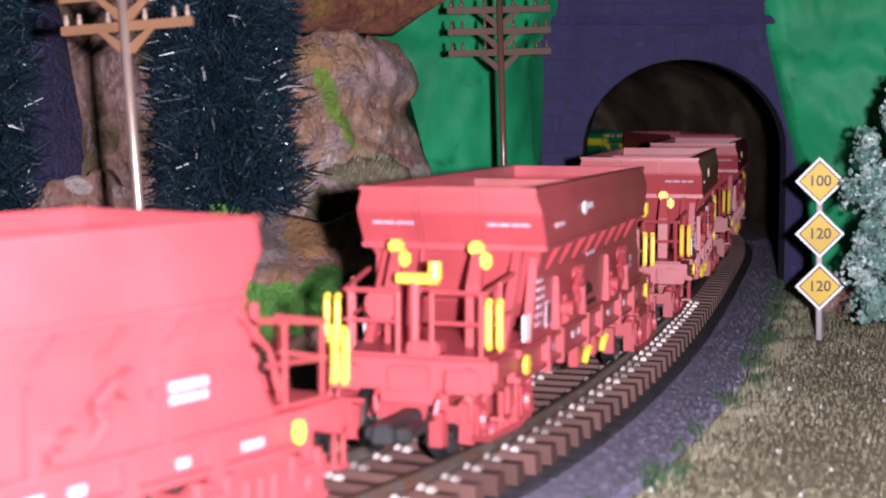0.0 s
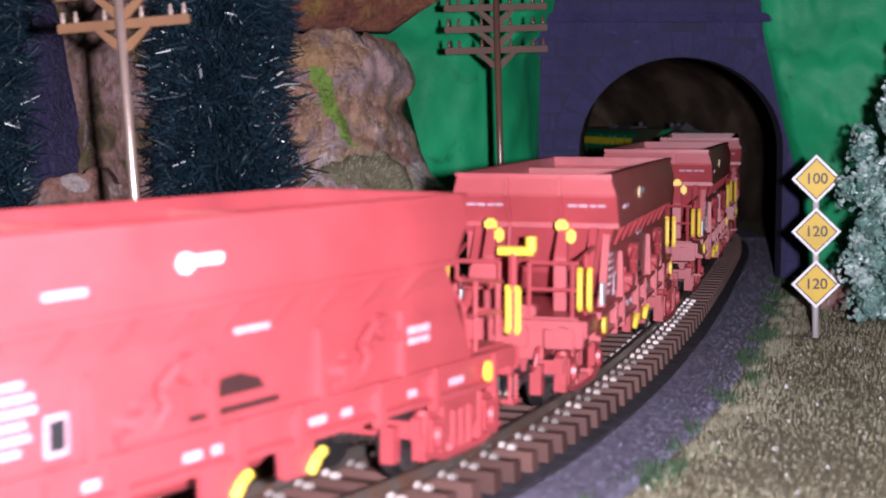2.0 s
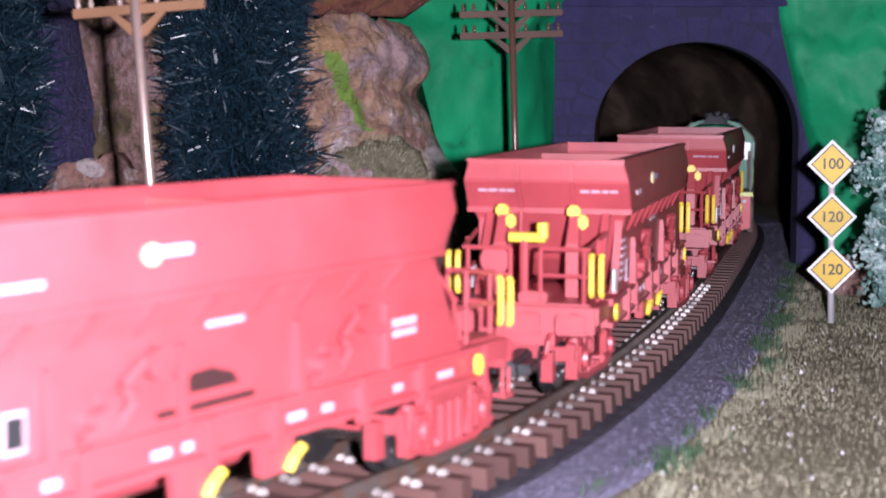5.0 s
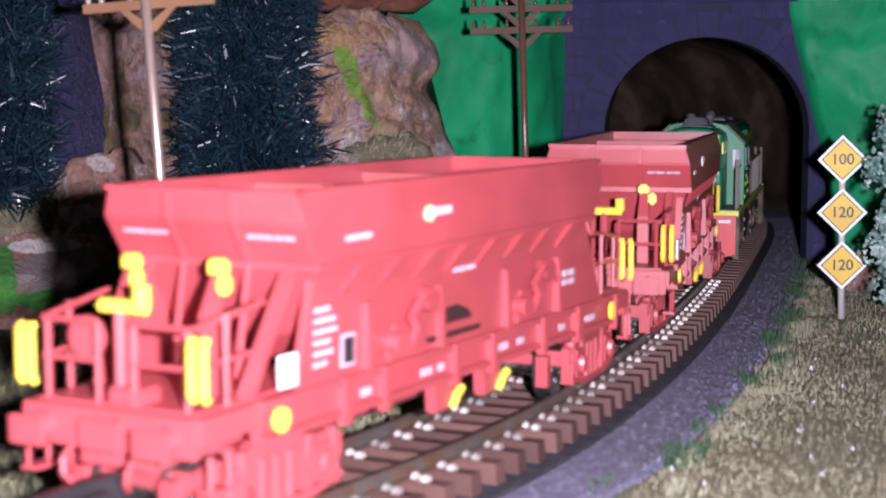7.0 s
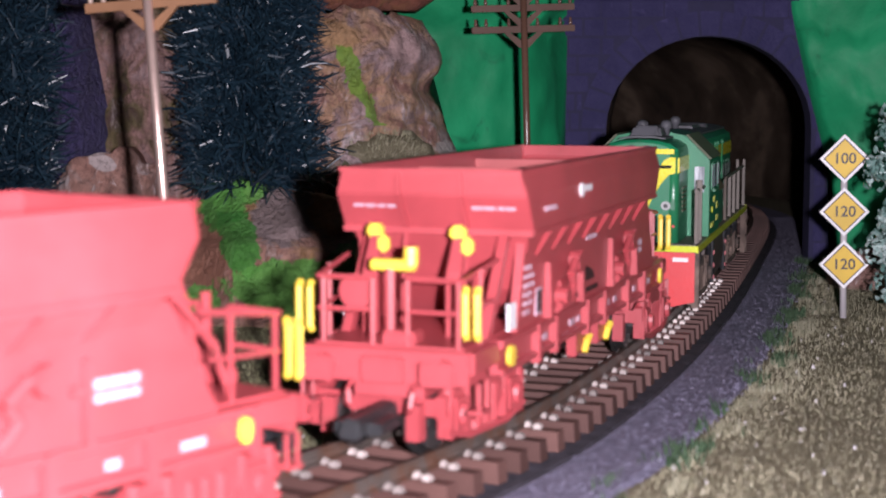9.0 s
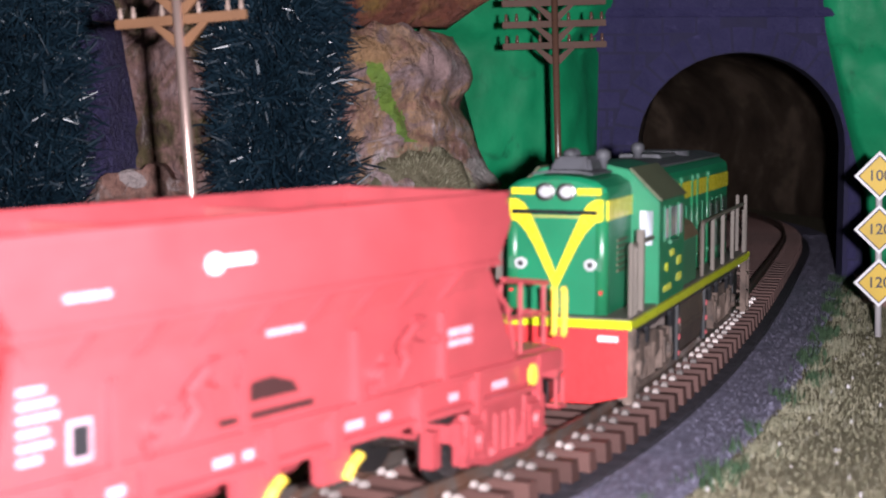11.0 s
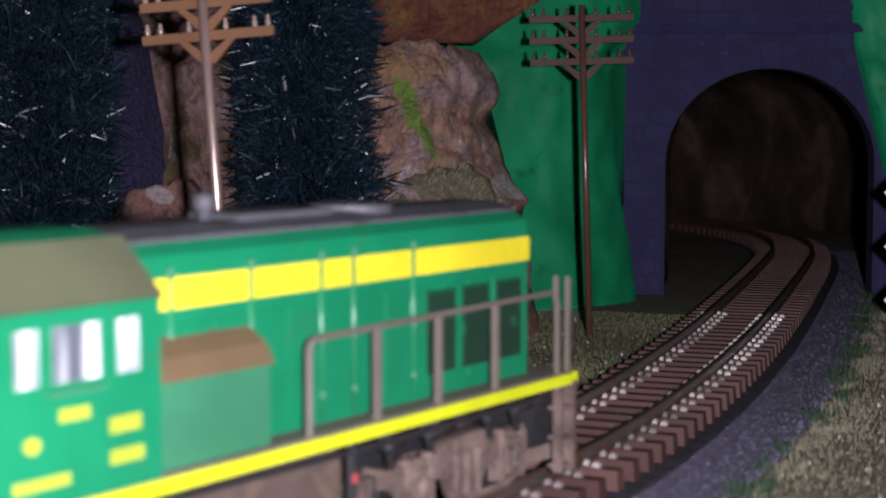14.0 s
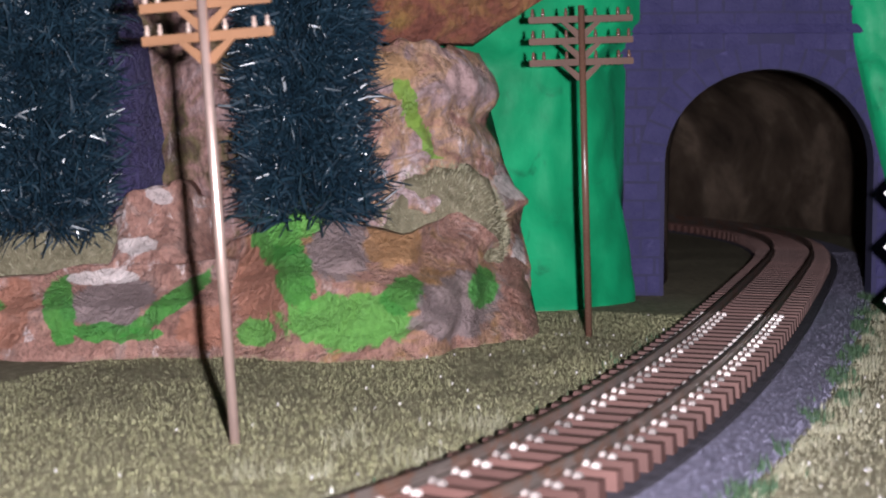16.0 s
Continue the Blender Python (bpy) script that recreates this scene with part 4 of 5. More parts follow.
    # underframe
    for sy in (-1, 1):
        put("sole_bar", loft(bm_(), [[(x, sy * y, z) for y, z in ((13.0, 12.2), (15.5, 12.2), (15.5, 13.0), (14.4, 13.4), (14.4, 16.4), (15.5, 16.8), (15.5, 18.0), (13.0, 18.0))] for x in (-53, 61)]))
        for a, c in ((NEAR + 1, -53.1), (61.1, FAR - 1)):
            put("sole_bar_end", box(bm_(), a, c, *sorted((sy * 13.0, sy * 14.8)), 14.4, 17.9), bevel=.2)
        for x in (-34, -24, -4, 8, 26, 40, 62):
            put("bracket", box(bm_(), x - .9, x + .9, *sorted((sy * 14.2, sy * 15.9)), 11.0, 18), bevel=.2)
        for x in (-6, 9):
            put("brake_plate", box(bm_(), x - 3, x + 3, *sorted((sy * 12.6, sy * 14.6)), 7.2, 12.2, (x - 3.4, x + 3.0, *sorted((sy * 12.6, sy * 14.6)))), bevel=.3)
            put("brake_lever", pipe(bm_(), [(x + 1.6, sy * 14.8, 7.4), (x + 2.6, sy * 15.1, 9.4), (x + 4, sy * 15.2, 10.4)], .75, 8), YELLOW, "small yellow brake lever")
    put("centre_sill", box(bm_(), NEAR + 2, FAR - 2, -6, 6, 10, 17.6))
    put("air_tank", lathe_x(0, 0, 9.0, [(-16, .5), (-15.6, 3.0), (-14, 3.6), (14, 3.6), (15.6, 3.0), (16, .5)]))
    for ex, be in ((-1, NEAR), (1, FAR)):
        put("buffer_beam", box(bm_(), *sorted((be, be - ex * 2)), -14.2, 14.2, 12.6, 18.0), bevel=.3)
        put("platform", box(bm_(), *sorted((ex * 34, be - ex * 1.9)), -12.9, 12.9, 17.7, 18.4))
        for y in (-12.2, 12.2):
            put("diagonal_strut", poly(bm_(), [(ex * 51.5, 18.4), (ex * 54, 18.4), (ex * 43.4, 34.4), (ex * 41.6, 34.4)], y - .8, y + .8))
        for sy in (-1, 1):
            bm = lathe(bm_(), [(be, 1.9), (be + ex * 1.5, 1.9), (be + ex * 1.6, 1.4), (be + ex * 3.4, 1.4)], 14, "x")
            bmesh.ops.translate(bm, vec=(0, sy * 10.2, 15.0), verts=bm.verts[:])
            shank = put("buffer", bm)
            put("buffer_head", box(bm_(), *sorted((be + ex * 3.2, be + ex * 4.2)), sy * 10.2 - 3.0, sy * 10.2 + 3.0, 13.0, 17.0), parent=shank, bevel=.35)
            col = put("upright", loft(bm_(), [[(ex * (54 + a), sy * 7.4 + b, z) for a, b in ((-1.0, -1.3), (1.0, -1.3), (1.0, 1.3), (-1.0, 1.3))] for z in (18.3, 29)] +
                                      [[(ex * (51.5 + a), sy * 7.4 + b, 34.8) for a, b in ((-.7, -1.0), (.7, -1.0), (.7, 1.0), (-.7, 1.0))]]), bevel=.2)
            put("cap", box(bm_(), *sorted((ex * 50.4, ex * 52.8)), sy * 7.4 - 1.1, sy * 7.4 + 1.5, 34.2, 36.6), YELLOW, "yellow painted top", parent=col, bevel=.5) if ex < 0 else None
            put("cap", box(bm_(), *sorted((ex * 52.4, ex * 54.2)), sy * 7.4 - 2.9, sy * 7.4 - 1.0, 32.0, 34.8), YELLOW, "yellow painted top", parent=col, bevel=.5) if ex < 0 else None
            for q in (0, 1.9):
                put("hand_hold", pipe(bm_(), [(be - ex * 1.6, sy * (15.2 - q), 20.2), (be - ex * 1.0, sy * (15.2 - q), 20.9), (be - ex * 1.0, sy * (15.2 - q), 27.4), (be - ex * 1.6, sy * (15.2 - q), 28.1)], .6, 8), YELLOW, "yellow hand hold")
            xr = be - ex * 2.4
            for y in (3.0, 11.6):
                put("rail_post", pipe(bm_(), [(xr, sy * y, 18.2), (xr, sy * y, 29.0)], .48))
            put("top_rail", pipe(bm_(), [(xr, sy * 3.0, 29.0), (xr, sy * 12.4, 29.0), (ex * 50, sy * 13.4, 31.0)], .48))
            put("mid_rail", pipe(bm_(), [(xr, sy * 3.0, 23.8), (xr, sy * 12.4, 23.8), (ex * 52, sy * 13.4, 24.6)], .4))
            put("rail_post", pipe(bm_(), [(ex * 58, sy * 13.2, 18.2), (ex * 58, sy * 13.2, 30.4)], .45))
            put("step", box(bm_(), *sorted((be - ex * 1.5, be - ex * 6)), *sorted((sy * 13.4, sy * 16.0)), 8.0, 8.6))
            put("step_hanger", pipe(bm_(), [(be - ex * 2, sy * 15.2, 13.0), (be - ex * 2, sy * 15.2, 8.2)], .4))
            put("step_hanger", pipe(bm_(), [(be - ex * 5.6, sy * 15.2, 13.0), (be - ex * 5.6, sy * 15.2, 8.2)], .4))
            put("end_disc", lathe_at(-49.5 if ex < 0 else 58, sy * 15.5, 15.0, 1.75, sy), YELLOW, "yellow round plate on the sole bar")
            put("brake_hose", pipe(bm_(), [(be, sy * 5.5, 12.8), (be + ex * 2.0, sy * 5.5, 11.6), (be + ex * 2.4, sy * 5.2, 9.4), (be + ex * 1.2, sy * 4.6, 8.2)], .45, 6))
        xl = be - ex * 4
        if ex < 0:
            put("pull_lever", pipe(bm_(), [(xl, -3.6, 31.0), (xl, 3.6, 31.0)], 1.0, 8), YELLOW, "yellow bent pull lever")
            put("lever_grip", pipe(bm_(), [(xl, -3.0, 31.0), (xl, -3.0, 34.0)], 1.15, 8), YELLOW, "yellow grip of the pull lever")
        else:
            # basket of splayed bars on the brake platform
            for y in (-11, -7, -3, 3, 7, 11):
                put("basket_bar", pipe(bm_(), [(48, y * .9, 33.5), (57, y, 26), (61, y, 18.4)], .5))
        put("lever_stem", pipe(bm_(), [(xl, .6, 18.2), (xl, .6, 31)], .9))
        put("valve_box", box(bm_(), *sorted((xl - 2, xl + 2)), -4.4, 1.4, 18.2, 20.6), bevel=.4)
        put("draft_box", box(bm_(), *sorted((be, be + ex * 1.6)), -3.6, 3.6, 12.8, 17.0), bevel=.4)
        bm = lathe(bm_(), [(xl, .5), (xl, 3.0), (xl + .7, 3.0), (xl + .7, .5)], 16, "x")
        bmesh.ops.translate(bm, vec=(0, 6.6, 26.4), verts=bm.verts[:])
        put("hand_wheel", bm)
        put("coupler", box(bm_(), *sorted((be - ex * 2, be + ex * 15.8)), -1.9, 1.9, 6.4, 9.4, (*sorted((be - ex * 2, be + ex * 15.0)), -1.4, 1.4)), BLACK, "black plastic coupler", bevel=.4)
        put("coupler_shank", box(bm_(), *sorted((be + ex * 3, be + ex * 12)), -4.0, 4.0, 6.4, 8.4), BLACK, "black plastic coupler", bevel=.3)
        for y, a, c in [(y, a, c) for y in (-11.0, 10.6) for a, c in ((-3.9, -2.3), (-2.0, -.7), (-.2, 1.7), (2.0, 3.9))]:
            put("print_line", loft(bm_(), [[(ex * 44.8, y + a, 38.7), (ex * 44.8, y + c, 38.7), (ex * 45.15, y + c, 39.3), (ex * 45.15, y + a, 39.3)],
                                           [(ex * 44.2, y + a, 38.7), (ex * 44.2, y + c, 38.7), (ex * 44.5, y + c, 39.3), (ex * 44.5, y + a, 39.3)]]), PRINT, "white printed line")
    # printing on both sides
    for sy in (-1, 1):
        def mark(nm, x0, x1, z0, z1, y, mat=WHITE, lab="white print"):
            if nm == "print_line":
                # a line of tiny print: short bars with gaps between them
                x, wide = x0, x1 - x0
                for part_len in ((.28, .42, .2) if wide > 3 else (1.0,)):
                    put(nm, box(bm_(), x, x + wide * part_len, *sorted((sy * (y - .4), sy * y)), z0, z1), PRINT, lab)
                    x += wide * (part_len + .05)
            else:
                put(nm, box(bm_(), x0, x1, *sorted((sy * (y - .4), sy * y)), z0, z1), mat, lab)
        mark("logo_bar", -13.7, -8.9, 39.8, 41.0, 17.5)
        put("logo_disc", lathe_at(-15.2, sy * 17.05, 40.2, 1.3, sy), WHITE, "white round emblem")
        mark("print_line", -36.5, -30.5, 38.0, 38.8, 17.5)
        mark("print_line", -4.5, 2, 29.6, 30.4, 15.36)
        mark("print_line", 32, 38.5, 24.2, 25.4, 15.25)
        mark("print_line", 32, 38.5, 22.6, 23.6, 15.2)
        mark("white_panel", -48.6, -44.6, 18.9, 23.4, 15.0, WHITE, "white rounded panel")
        for i, l in enumerate((3.4, 4.8, 5.2, 3.8, 4.4, 3)):
            mark("print_line", -41, -41 + l, 28.2 - i * 1.55, 28.9 - i * 1.55, 15.28 - i * .04)
        mark("label_frame", -34.6, -31.4, 19.4, 24.2, 15.1, PRINT)
        mark("label_field", -34.2, -31.8, 19.9, 23.7, 15.2, BLACK, "dark printed field")
        for x, l in ((-29, 2.4), (-13, 3), (-8, 1.6), (11, 3.4), (18, 2.2), (34, 2), (45, 4.6)):
            mark("print_line", x, x + l, 14.0, 15.2, 14.6)
    for ob in w.children_recursive:
        for v in ob.data.vertices:
            v.co.x = MM * float(np.interp(v.co.x / MM, (-82, -66, -54, -46, 46, 54, 78, 94), (-86.5, -71.8, -58.8, -50.8, 53.6, 60.5, 74.6, 89.3)))
    for x in (-50.5, 57.5):
        bogie(w, x, RED, label="red two-axle bogie")
    return w


def lathe_at(x, y, z, r, sy):
    bm = lathe(bm_(), [(-.35, r), (.35, r)], 16, "y")
    bmesh.ops.translate(bm, vec=(x, y + .2 * sy, z), verts=bm.verts[:])
    return bm


def hood_ring(x, hy, z0, z1, rise=1.8, n=7):
    """Hood section: straight sides, rounded shoulders, slightly arched roof."""
    pts = [(x, -hy, z0), (x, -hy, z1 - 4)]
    for i in range(n):
        a = math.pi * (i + .5) / n
        pts.append((x, -hy * math.cos(a) * (1 - .06 * math.sin(a)), z1 - 4 + 4 * math.sin(a) ** .7 + 0 * rise))
    pts += [(x, hy, z1 - 4), (x, hy, z0)]
    return pts


def locomotive():
    w = thing("diesel_locomotive", "green and yellow diesel locomotive with dusty rust coloured bogies", "locomotive")
    # footplate and frame
    part("footplate", box(bm_(), -74, 74, -15.6, 15.6, 14.6, 15.8), RAILING, w, "dusty grey footplate", bevel=.2)
    for sy in (-1, 1):
        part("edge_stripe", box(bm_(), -74.2, 74.2, *sorted((sy * 15.5, sy * 16.1)), 14.1, 15.5), LIMEY, w, "lime yellow edge stripe")
    for ex in (-1, 1):
        part("edge_stripe", box(bm_(), *sorted((ex * 74, ex * 74.8)), -16.1, 16.1, 14.3, 15.6), LIMEY, w, "lime yellow edge stripe")
        q = 15.2 if ex < 0 else 12.4
        part("buffer_beam", poly_end(ex, [(-q, 14.2), (q, 14.2), (q, 3.6), (8, 1.8), (-8, 1.8), (-q, 3.6)], 73.6, 74.4), BEAM if ex < 0 else RUST, w, "signal red buffer beam" if ex < 0 else "dusty buffer beam")
        part("beam_wrap", box(bm_(), *sorted((ex * 66, ex * 73.2)), -13.0, 13.0, 6, 13.5), BLACK, w)
        for y in (-11.5, 11.5):
            part("number_bar", box(bm_(), *sorted((ex * 74.3, ex * 74.65)), y - 2.0, y + 2.0, 12.2, 13.1), WHITE, w, "white number bar")
        part("coupler_head", box(bm_(), *sorted((ex * 74.2, ex * 78.5)), -3.0, 3.0, 6.4, 11.0), RUST, w, "dusty coupler head", bevel=.6)
        part("coupler", box(bm_(), *sorted((ex * 74, ex * 83.5)), -2.2, 2.2, 3.2, 7.0), BLACK, w, "black plastic coupler", bevel=.4)
        for sy in (-1, 1):
            # corner stanchions in pairs and steps
            for x, y in (((70.6, 15.0), (66.8, 15.0)) if ex < 0 else ((73.2, 12.8), (73.2, 15.0), (69.5, 15.2))):
                part("stanchion", box(bm_(), ex * x - .42, ex * x + .42, sy * y - .42, sy * y + .42, 15.7, 31.0 if ex < 0 else 32.6 - (4 if x < 70 else 0)), RAILING, w, "dusty grey stanchion", bevel=.15)
            part("step_side", box(bm_(), *sorted((ex * 69.6, ex * 70.4)), *sorted((sy * 14.4, sy * 16.0)), 2, 14.5), RUST, w)
            part("step_side", box(bm_(), *sorted((ex * 72.9, ex * 73.9)), *sorted((sy * 14.4, sy * 16.3)), 2, 14.5), RUST, w)
            for z in (3, 7, 11):
                part("step", box(bm_(), *sorted((ex * 69.8, ex * 74.0)), *sorted((sy * 13.4, sy * 16.2)), z - .3, z + .3), RUST, w)
    part("frame", box(bm_(), -68, 68, -9, 9, 9, 14.6), BLACK, w)
    # nose, cab and long hood
    part("nose", loft(bm_(), [hood_ring(-70.2, 9.3, 15.8, 44.2), hood_ring(-69.4, 10.1, 15.8, 45.0), hood_ring(-48, 10.1, 15.8, 45.4)]), LOCO, w, "green nose hood", smooth=False)
    part("nose_roof", loft(bm_(), [[(x, y, z) for y, z in ((-6.2, 44.9), (-3, 45.35), (3, 45.35), (6.2, 44.9), (6.0, 45.3), (3, 45.8), (-3, 45.8), (-6.0, 45.3))] for x in (-66, -48)]), ROOF, w, "sooty grey roof")
    part("long_hood", loft(bm_(), [hood_ring(-22, 10.7, 15.8, 45.4), hood_ring(67.4, 10.7, 15.8, 45.4), hood_ring(68.2, 10.0, 15.8, 44.6)]), LOCO, w, "green long hood")
    part("long_roof", loft(bm_(), [[(x, y, z) for y, z in ((-8.8, 44.3), (-4, 45.4), (4, 45.4), (8.8, 44.3), (8.8, 44.9), (4, 46.0), (-4, 46.0), (-8.8, 44.9))] for x in (-22, 66.5)]), ROOF, w, "sooty grey roof")
    cab = part("cab", loft(bm_(), [[(x, y, z) for y, z in ((-15.9, 15.6), (-15.9, 38.4), (-9.4, 45.4), (-4, 46.6), (4, 46.6), (9.4, 45.4), (15.9, 38.4), (15.9, 15.6))] for x in (-49, -22)]), LOCO, w, "green cab", bevel=.25)
    for sy in (-1, 1):
        part("cab_roof_side", loft(bm_(), [[(x, sy * y, z) for y, z in ((16.0, 38.5), (9.5, 45.5), (9.8, 45.9), (16.5, 38.8))] for x in (-48.8, -22.2)]), LOCO_DK, cab, "dusty olive sloping roof side")
        for x0, x1 in ((-43.8, -40.6), (-38.6, -31.8), (-29.2, -26.0)):
            fr = part("window_frame", box(bm_(), x0 - .5, x1 + .5, *sorted((sy * 15.5, sy * 16.15)), 29.2, 37.2), LOCO, cab, bevel=.15)
            part("pane", box(bm_(), x0, x1, *sorted((sy * 15.7, sy * 16.25)), 29.9, 36.6), GLASS, fr, "cab window with painted bright reflections")
        part("cab_sill", box(bm_(), -39.4, -31.2, *sorted((sy * 15.7, sy * 16.6)), 28.4, 29.1), DUSTG, cab)
        for ex, x in ((-1, -49), (1, -22)):
            part("pane", box(bm_(), *sorted((x, x + ex * .4)), *sorted((sy * 11.9, sy * 14.6)), 28.8, 36.4), GLASS, cab, "end window with painted bright reflections")
        # hood stripe, doors, louvres
        for x0, x1 in ((-70.0, -49.1), (-21.9, 67.6)):
            part("hood_stripe", box(bm_(), x0, x1, *sorted((sy * (9.9 if x0 < -60 else 10.5), sy * (10.35 if x0 < -60 else 10.95))), 35.7, 39.9), LEMON, w, "lemon yellow hood stripe")
        for i in range(11):
            x = -12 + i * 7.2
            part("hood_door", box(bm_(), x - 3.2, x + 3.2, *sorted((sy * 10.4, sy * 11.0)), 17.4, 33.8), LOCO, w, bevel=.25)
            part("door_latch", box(bm_(), x + 2.2, x + 3.0, *sorted((sy * 10.8, sy * 11.2)), 25, 26.6), LOCO, w)
        for x in (-15.6, -1.2, 13.2, 20.4, 34.8):
            part("seam_bead", rod(bm_(), (x, sy * 10.95, 16.4), (x, sy * 10.95, 41.4), .32, .32, 8), BEADG, w, smooth=True)
            for z in (20, 28, 40.6):
                part("hinge", rod(bm_(), (x, sy * 11.1, z - .7), (x, sy * 11.1, z + .7), .5, .5, 8), DUSTG, w, smooth=True)
        for x in (42, 51.5, 61):
            part("louvre_panel", box(bm_(), x - 3.8, x + 3.8, *sorted((sy * 10.9, sy * 11.1)), 19.4, 33.0), MORTAR_G, w, "dark green louvre panel")
            for k in range(14):
                part("louvre", box(bm_(), x - 3.4, x + 3.4, *sorted((sy * 10.95, sy * 11.4)), 20 + k * .9, 20.4 + k * .9), BLACK, w, "dark louvre slat")
        for k in range(6):
            part("louvre", box(bm_(), -62, -54, *sorted((sy * 10.0, sy * 10.4)), 24 + k * 1.3, 24.6 + k * 1.3), LOCO_DK, w)
        part("battery_box", loft(bm_(), [[(x, sy * y, z) for y, z in ((10.6, 15.9), (15.0, 15.9), (15.0, 27.0), (13.6, 29.4), (10.6, 31.6))] for x in (-21.8, -2)]), DUSTG, w, "dusty green equipment box", bevel=.3)
        part("box_lid", loft(bm_(), [[(x, sy * y, z) for y, z in ((15.1, 27.2), (13.7, 29.6), (10.7, 31.8), (10.7, 32.3), (13.9, 30.1), (15.5, 27.3))] for x in (-21.6, -1.8)]), LID, w, "brown dusty lid")
        # handrail along the long hood
        bm = bm_()
        pipe(bm, [(5.5, sy * 15.0, 15.8), (5.5, sy * 15.0, 28.0), (5.9, sy * 15.0, 29.0), (6.9, sy * 15.0, 29.5), (68, sy * 15.0, 30.2)], .5)
        part("handrail", bm, RAILING, w, "dusty grey handrail")
        for x in (20.5, 35.5, 51):
            part("rail_post", box(bm_(), x - .45, x + .45, sy * 15.0 - .45, sy * 15.0 + .45, 15.7, 29.8), RAILING, w)
        for x in (-60.2,):
            part("rail_post", box(bm_(), x - .7, x + .7, sy * 14.6 - .7, sy * 14.6 + .7, 15.7, 33.2), RAILING, w, bevel=.15)
        part("nose_rail", pipe(bm_(), [(-70.6, sy * 15.0, 30.7), (-66.8, sy * 15.0, 30.7)], .6), RAILING, w)
        part("nose_rail", pipe(bm_(), [(-60.2, sy * 14.6, 30.6), (-49.4, sy * 14.6, 30.6)], .55), RAILING, w)
        # lettering on the cab is too small to read: plain bars
        for x0, x1, z0, z1 in ((-37.5, -33, 25.2, 26.8), (-30.2, -25.4, 22.6, 24.6), (-30.2, -25.0, 18.8, 20.6), (-44, -36, 17.8, 19.2)):
            count = max(3, round((x1 - x0) / 1.3))
            for k in range(count):
                w1 = (x1 - x0) / count
                part("print_bar", box(bm_(), x0 + k * w1, x0 + (k + .78) * w1, *sorted((sy * 15.8, sy * 16.04)), z0, z1), LETTER, cab, "yellow print")
        part("print_disc", lathe_at(-41.5, sy * 15.7, 23.2, 1.0, sy), LETTER, cab, "yellow emblem")
        # fuel tank, pipes
        part("fuel_tank", loft(bm_(), [[(x, sy * y, z) for y, z in ((2, 13.4), (13.6, 13.4), (14.2, 8), (13.0, 2.6), (2, 2.6))] for x in (-16, 14)]), TANK, w, "dark dusty brown fuel tank", bevel=.5)
        for x in (-18.2, 16.2):
            for z in (3.6, 6.6, 9.6):
                part("hose_clip", box(bm_(), x - .5, x + .5, *sorted((sy * 13.6, sy * 14.6)), z - .6, z + .6), RED, w, "red hose clip", bevel=.2)
            part("air_pipe", rod(bm_(), (x, sy * 13.6, 2), (x, sy * 13.6, 13.6), .8), BLACK, w)
        part("pipe_run", pipe(bm_(), [(-66, sy * 13.8, 12.6), (-24, sy * 13.8, 12.9), (20, sy * 13.8, 12.6), (66, sy * 13.8, 12.8)], .45), STEEL, w, "thin steel pipe run")
        for x in (-56, -40, -31, 27, 39, 46, 62):
            part("air_cylinder", lathe_x(x, sy * 12.6, 12.4, [(-2.6, .3), (-2.5, 1.1), (2.5, 1.1), (2.6, .3)]), STEEL, w, "small glinting air cylinder", smooth=True)
        for x in (-60, -50, -26, 24, 34, 50, 58):
            part("sand_pipe", pipe(bm_(), [(x, sy * 12, 14), (x + 1, sy * 13.6, 11.5), (x + 2.2, sy * 13.2, 9.4)], .7), BLACK, w)
    # nose front: stripe, chevron, lamps
    fx = -70.3
    for sy in (-1, 1):
        part("chevron", loft(bm_(), [[(fx - d, sy * y * .94, z + .9) for y, z in ((10.0, 39.2), (8.4, 39.2), (6.8, 38.2), (5.6, 36.4), (3.2, 31.2), (1.3, 26.8), (0.0, 23.6), (0.0, 19.6), (1.0, 21.8), (2.8, 25.6), (4.6, 29.2), (6.4, 32.2), (8.2, 34.2), (10.0, 34.8))] for d in (0, .35)]), LEMON, w, "lemon yellow nose chevron")
        part("front_stripe", box(bm_(), fx - .25, fx + .1, *sorted((sy * .0, sy * 4.8)), 36.2, 36.6), DULL, w, "thin dull yellow front stripe")
        part("number_bar", box(bm_(), fx - .3, fx + .1, *sorted((sy * 4.2, sy * 9.0)), 41.0, 42.4), LEMON, w, "yellow number bar")
        hl = part("headlamp", lathe_x(fx, sy * 2.1, 41.6, [(0.3, 1.9), (-.9, 1.9), (-1.0, 1.5), (-.4, 1.4)]), STEEL, w, "round chrome headlamp")
        part("lens", lathe_x(fx, sy * 2.1, 41.6, [(-.3, 1.35), (-.75, 1.2), (-1.0, .6)]), LENS, hl, "clear lens")
        ml = part("marker_lamp", lathe_x(fx, sy * 7.0, 26.4, [(0.2, 1.25), (-.7, 1.25), (-.8, .9)]), LENS, w, "white marker lamp")
        part("lens", lathe_x(fx, sy * 7.0, 26.4, [(-.7, .65), (-1.05, .5)]), BLACK, ml)
        part("lamp_bracket", box(bm_(), fx - .5, fx + .1, *sorted((sy * 8.2, sy * 9.4)), 25.2, 27.8), DUSTG, w)
        part("tail_lamp", lathe_x(fx, sy * 9.0, 20.6, [(0.2, .5), (-.5, .4)]), BEAM, w, "small red lamp")
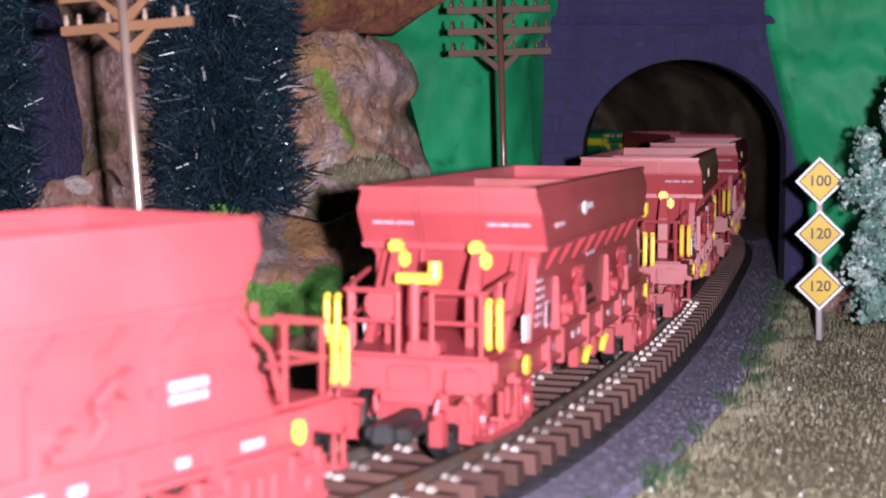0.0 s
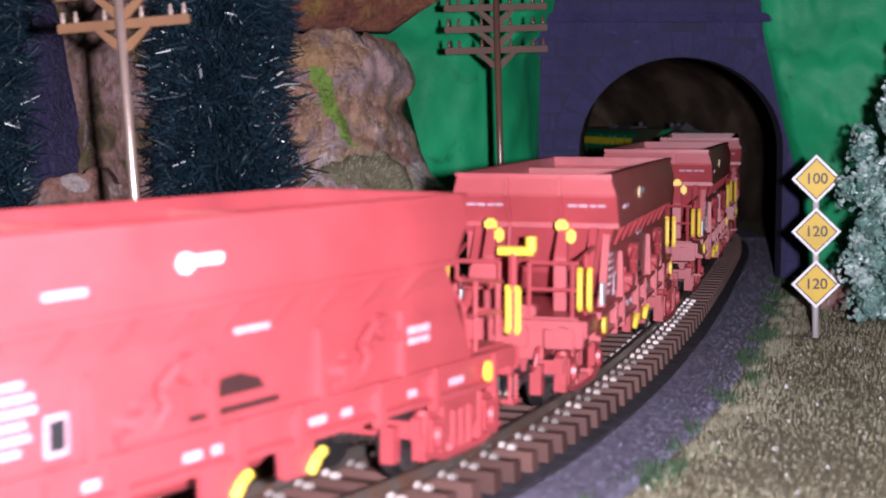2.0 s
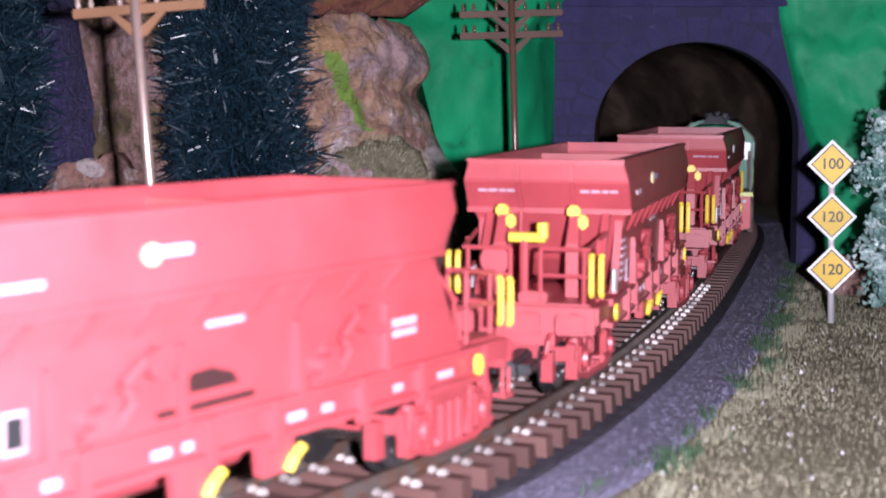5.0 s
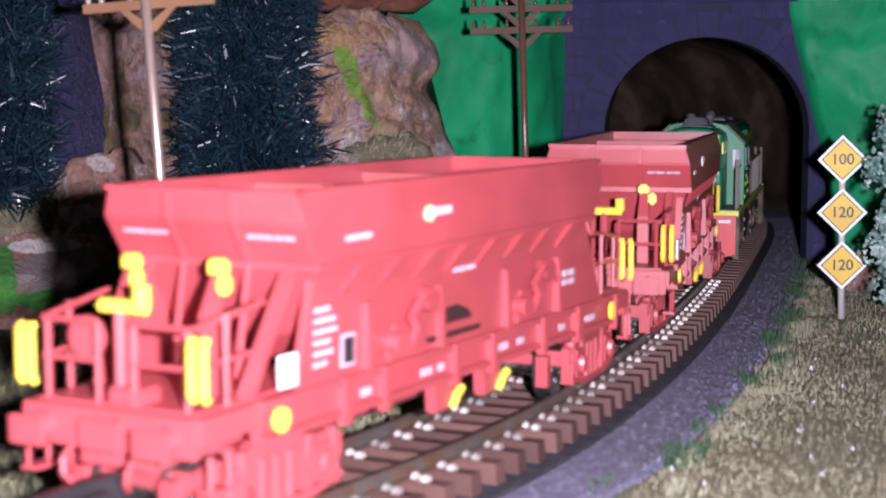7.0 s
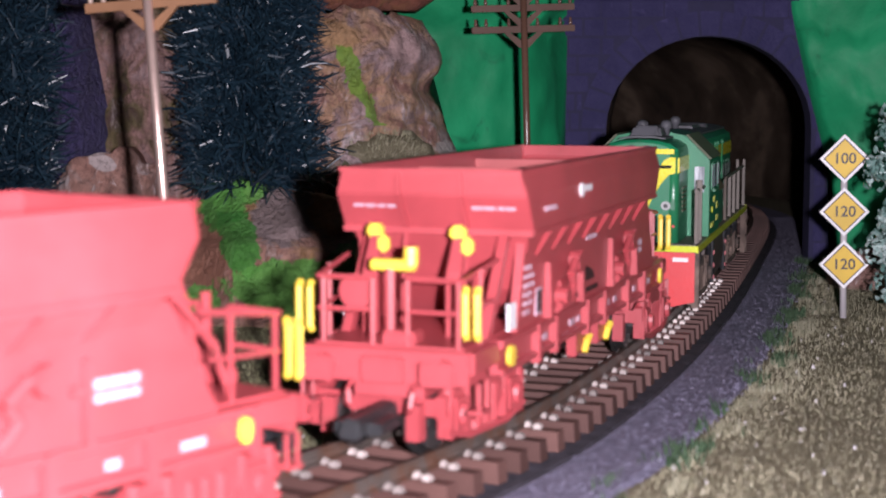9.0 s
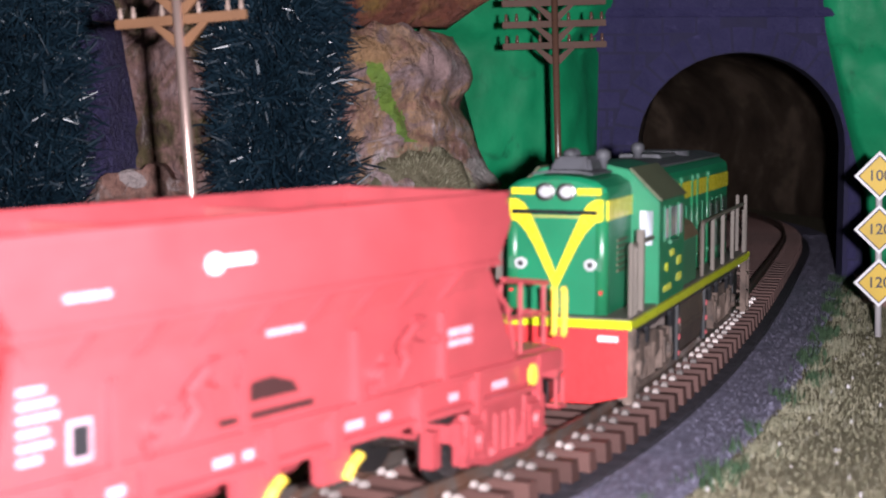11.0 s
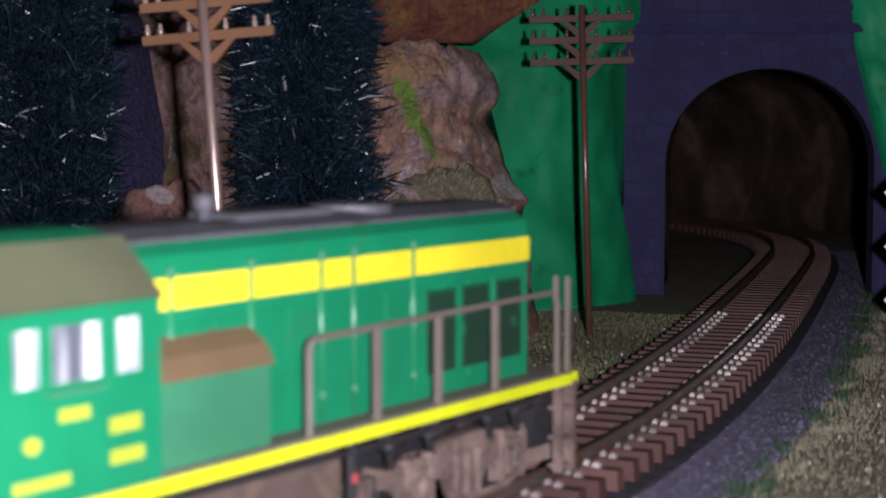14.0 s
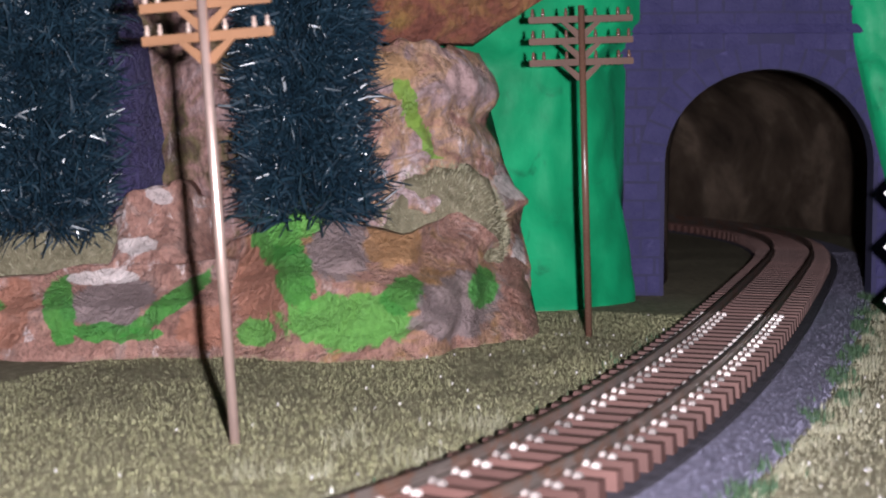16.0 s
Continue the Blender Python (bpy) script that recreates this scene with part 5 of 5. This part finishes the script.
        part("front_edge", rod(bm_(), (fx + 1.35, sy * 8.75, 15.9), (fx + 1.35, sy * 8.75, 41.6), 1.6, 1.5, 24), BEADG, w, smooth=True)
    part("front_grab_bar", pipe(bm_(), [(fx - 1.0, -8.4, 37.4), (fx - 1.2, 8.4, 37.4)], .5), BLACK, w, "black grab bar")
    part("emblem_dot", lathe_x(fx, 0.6, 17.8, [(0.2, 1.0), (-.35, .85)]), BEAM, w, "red round emblem")
    # roof gear
    part("exhaust", box(bm_(), -60, -47, -4.4, 4.4, 45.2, 48.4, (-58.5, -48, -3.4, 3.4)), ROOF, w, bevel=.6)
    for x, y in ((-49, -4), (-46, 3), (-52, 2), (2, 0)):
        part("roof_horn", lathe_up(x, y, [(45, 1.0), (47.2, 1.0), (47.8, 1.6), (49.2, 1.5), (49.8, .7)]), ROOF, w, "small grey roof fitting", smooth=True)
    part("roof_fan", lathe_up(34, 0, [(45.2, 6.4), (46.8, 6.2), (47.0, 5.0), (46.6, 1)], 24), ROOF, w, "round roof fan")
    part("roof_hatch", box(bm_(), 4, 24, -5, 5, 45.6, 46.8), ROOF, w, bevel=.3)
    for ob in w.children_recursive:
        for v in ob.data.vertices:
            z = v.co.z / MM
            v.co.z = MM * float(np.interp(z, (0, 4, 15.8, 45.4, 52), (0, 4, 18.4, 45.7, 52.0)))
            v.co.x *= (73.6 if v.co.x < 0 else 71.7) / 74
    for x in (-44, 44):
        bogie(w, x, RUST, 26.0, 12.4, "dusty rust brown bogie")
    return w


def poly_end(ex, pts, x0, x1):
    return loft(bm_(), [[(ex * x0, y, z) for y, z in pts], [(ex * x1, y, z) for y, z in pts]])


def lathe_x(x, y, z, prof):
    bm = lathe(bm_(), prof, 16, "x")
    bmesh.ops.translate(bm, vec=(x, y, z), verts=bm.verts[:])
    return bm


def lathe_up(x, y, prof, n=14):
    bm = lathe(bm_(), prof, n, "z")
    bmesh.ops.translate(bm, vec=(x, y, 0), verts=bm.verts[:])
    return bm


PITCH, SPEED, S2 = 175.8, 60.42, 43.2
first = hopper_wagon("oxide red open hopper wagon with yellow hand holds, on the track")
wagons = [first] + [copy_thing(first, Matrix()) for _ in range(4)]
for w in wagons[2:4]:
    for ob in w.children:
        if ob.name.startswith("logo_"):
            ob.material_slots[0].link = "OBJECT"
            ob.material_slots[0].material = CREAM if ob.name.startswith("logo_disc") else SKY
            tagged(ob, "cream yellow round emblem" if ob.name.startswith("logo_disc") else "pale blue emblem bar")
loco = locomotive()


# ---- movement: the whole train rolls towards the near end of the curve ----
def ride(vehicle, s0, pivot, lead=0.0, seconds=16.0):
    def at(t):
        ease = min(1.0, max(0.0, (t - 8.8) / 2.6))
        s = s0 - SPEED * t + 11.6 * ease * ease * (3 - 2 * ease)
        # the couplings draw taut as a vehicle reaches the near end
        slack = min(1.0, max(0.0, (-8 - s) / 72))
        if lead:
            far = min(1.0, max(0.0, (s - 35) / 35))
            s -= 2.6 * far * far * (3 - 2 * far)
        s -= 3.5 * slack * slack * (3 - 2 * slack) + 2.5 * max(0.0, t - 15.4)
        a, b = track(s - pivot), track(s + pivot)
        # long bodies overhang the curve and swing a little past the chord
        swing = min(1.0, max(0.0, (s + 8) / 45)) * min(1.0, max(0.0, (300 - s) / 120))
        swing = lead * swing * swing * (3 - 2 * swing)
        yaw = math.degrees(math.atan2(b[1] - a[1], b[0] - a[0])) + swing
        return s, yaw, (a[0] + b[0]) / 2, (a[1] + b[1]) / 2, swing
    times = [i * 0.25 for i in range(int(seconds * 4) + 1)]
    walk(vehicle, [(t, mpose(at(t)[2], at(t)[3], RAIL, 0, 0, at(t)[1])) for t in times])
    for b in vehicle.children:
        if not b.name.startswith("bogie"):
            continue
        rows = []
        for t in times[::2]:
            s, yaw, _, _, swing = at(t)
            rows.append((t, mpose(b["x"], -b["x"] * math.sin(math.radians(swing)), 0, 0, 0, 90 - math.degrees(track(s + b["x"])[2]) - yaw)))
        walk(b, rows)
        for ws in b.children:
            if not ws.name.startswith("wheelset"):
                continue
            deg = math.degrees(SPEED / ws["r"])
            walk(ws, [(i * 0.125, mpose(ws["x"], 0, ws["r"], 0, -deg * i * 0.125, 0)) for i in range(int(seconds * 8) + 1)])


def motions():
    for k, w in enumerate(wagons):
        ride(w, S2 + PITCH * (k - 1) + (0, 0, -3.3, 0, 0.8)[k], 54, 2.8)
    ride(loco, 746.0, 46)


motions()
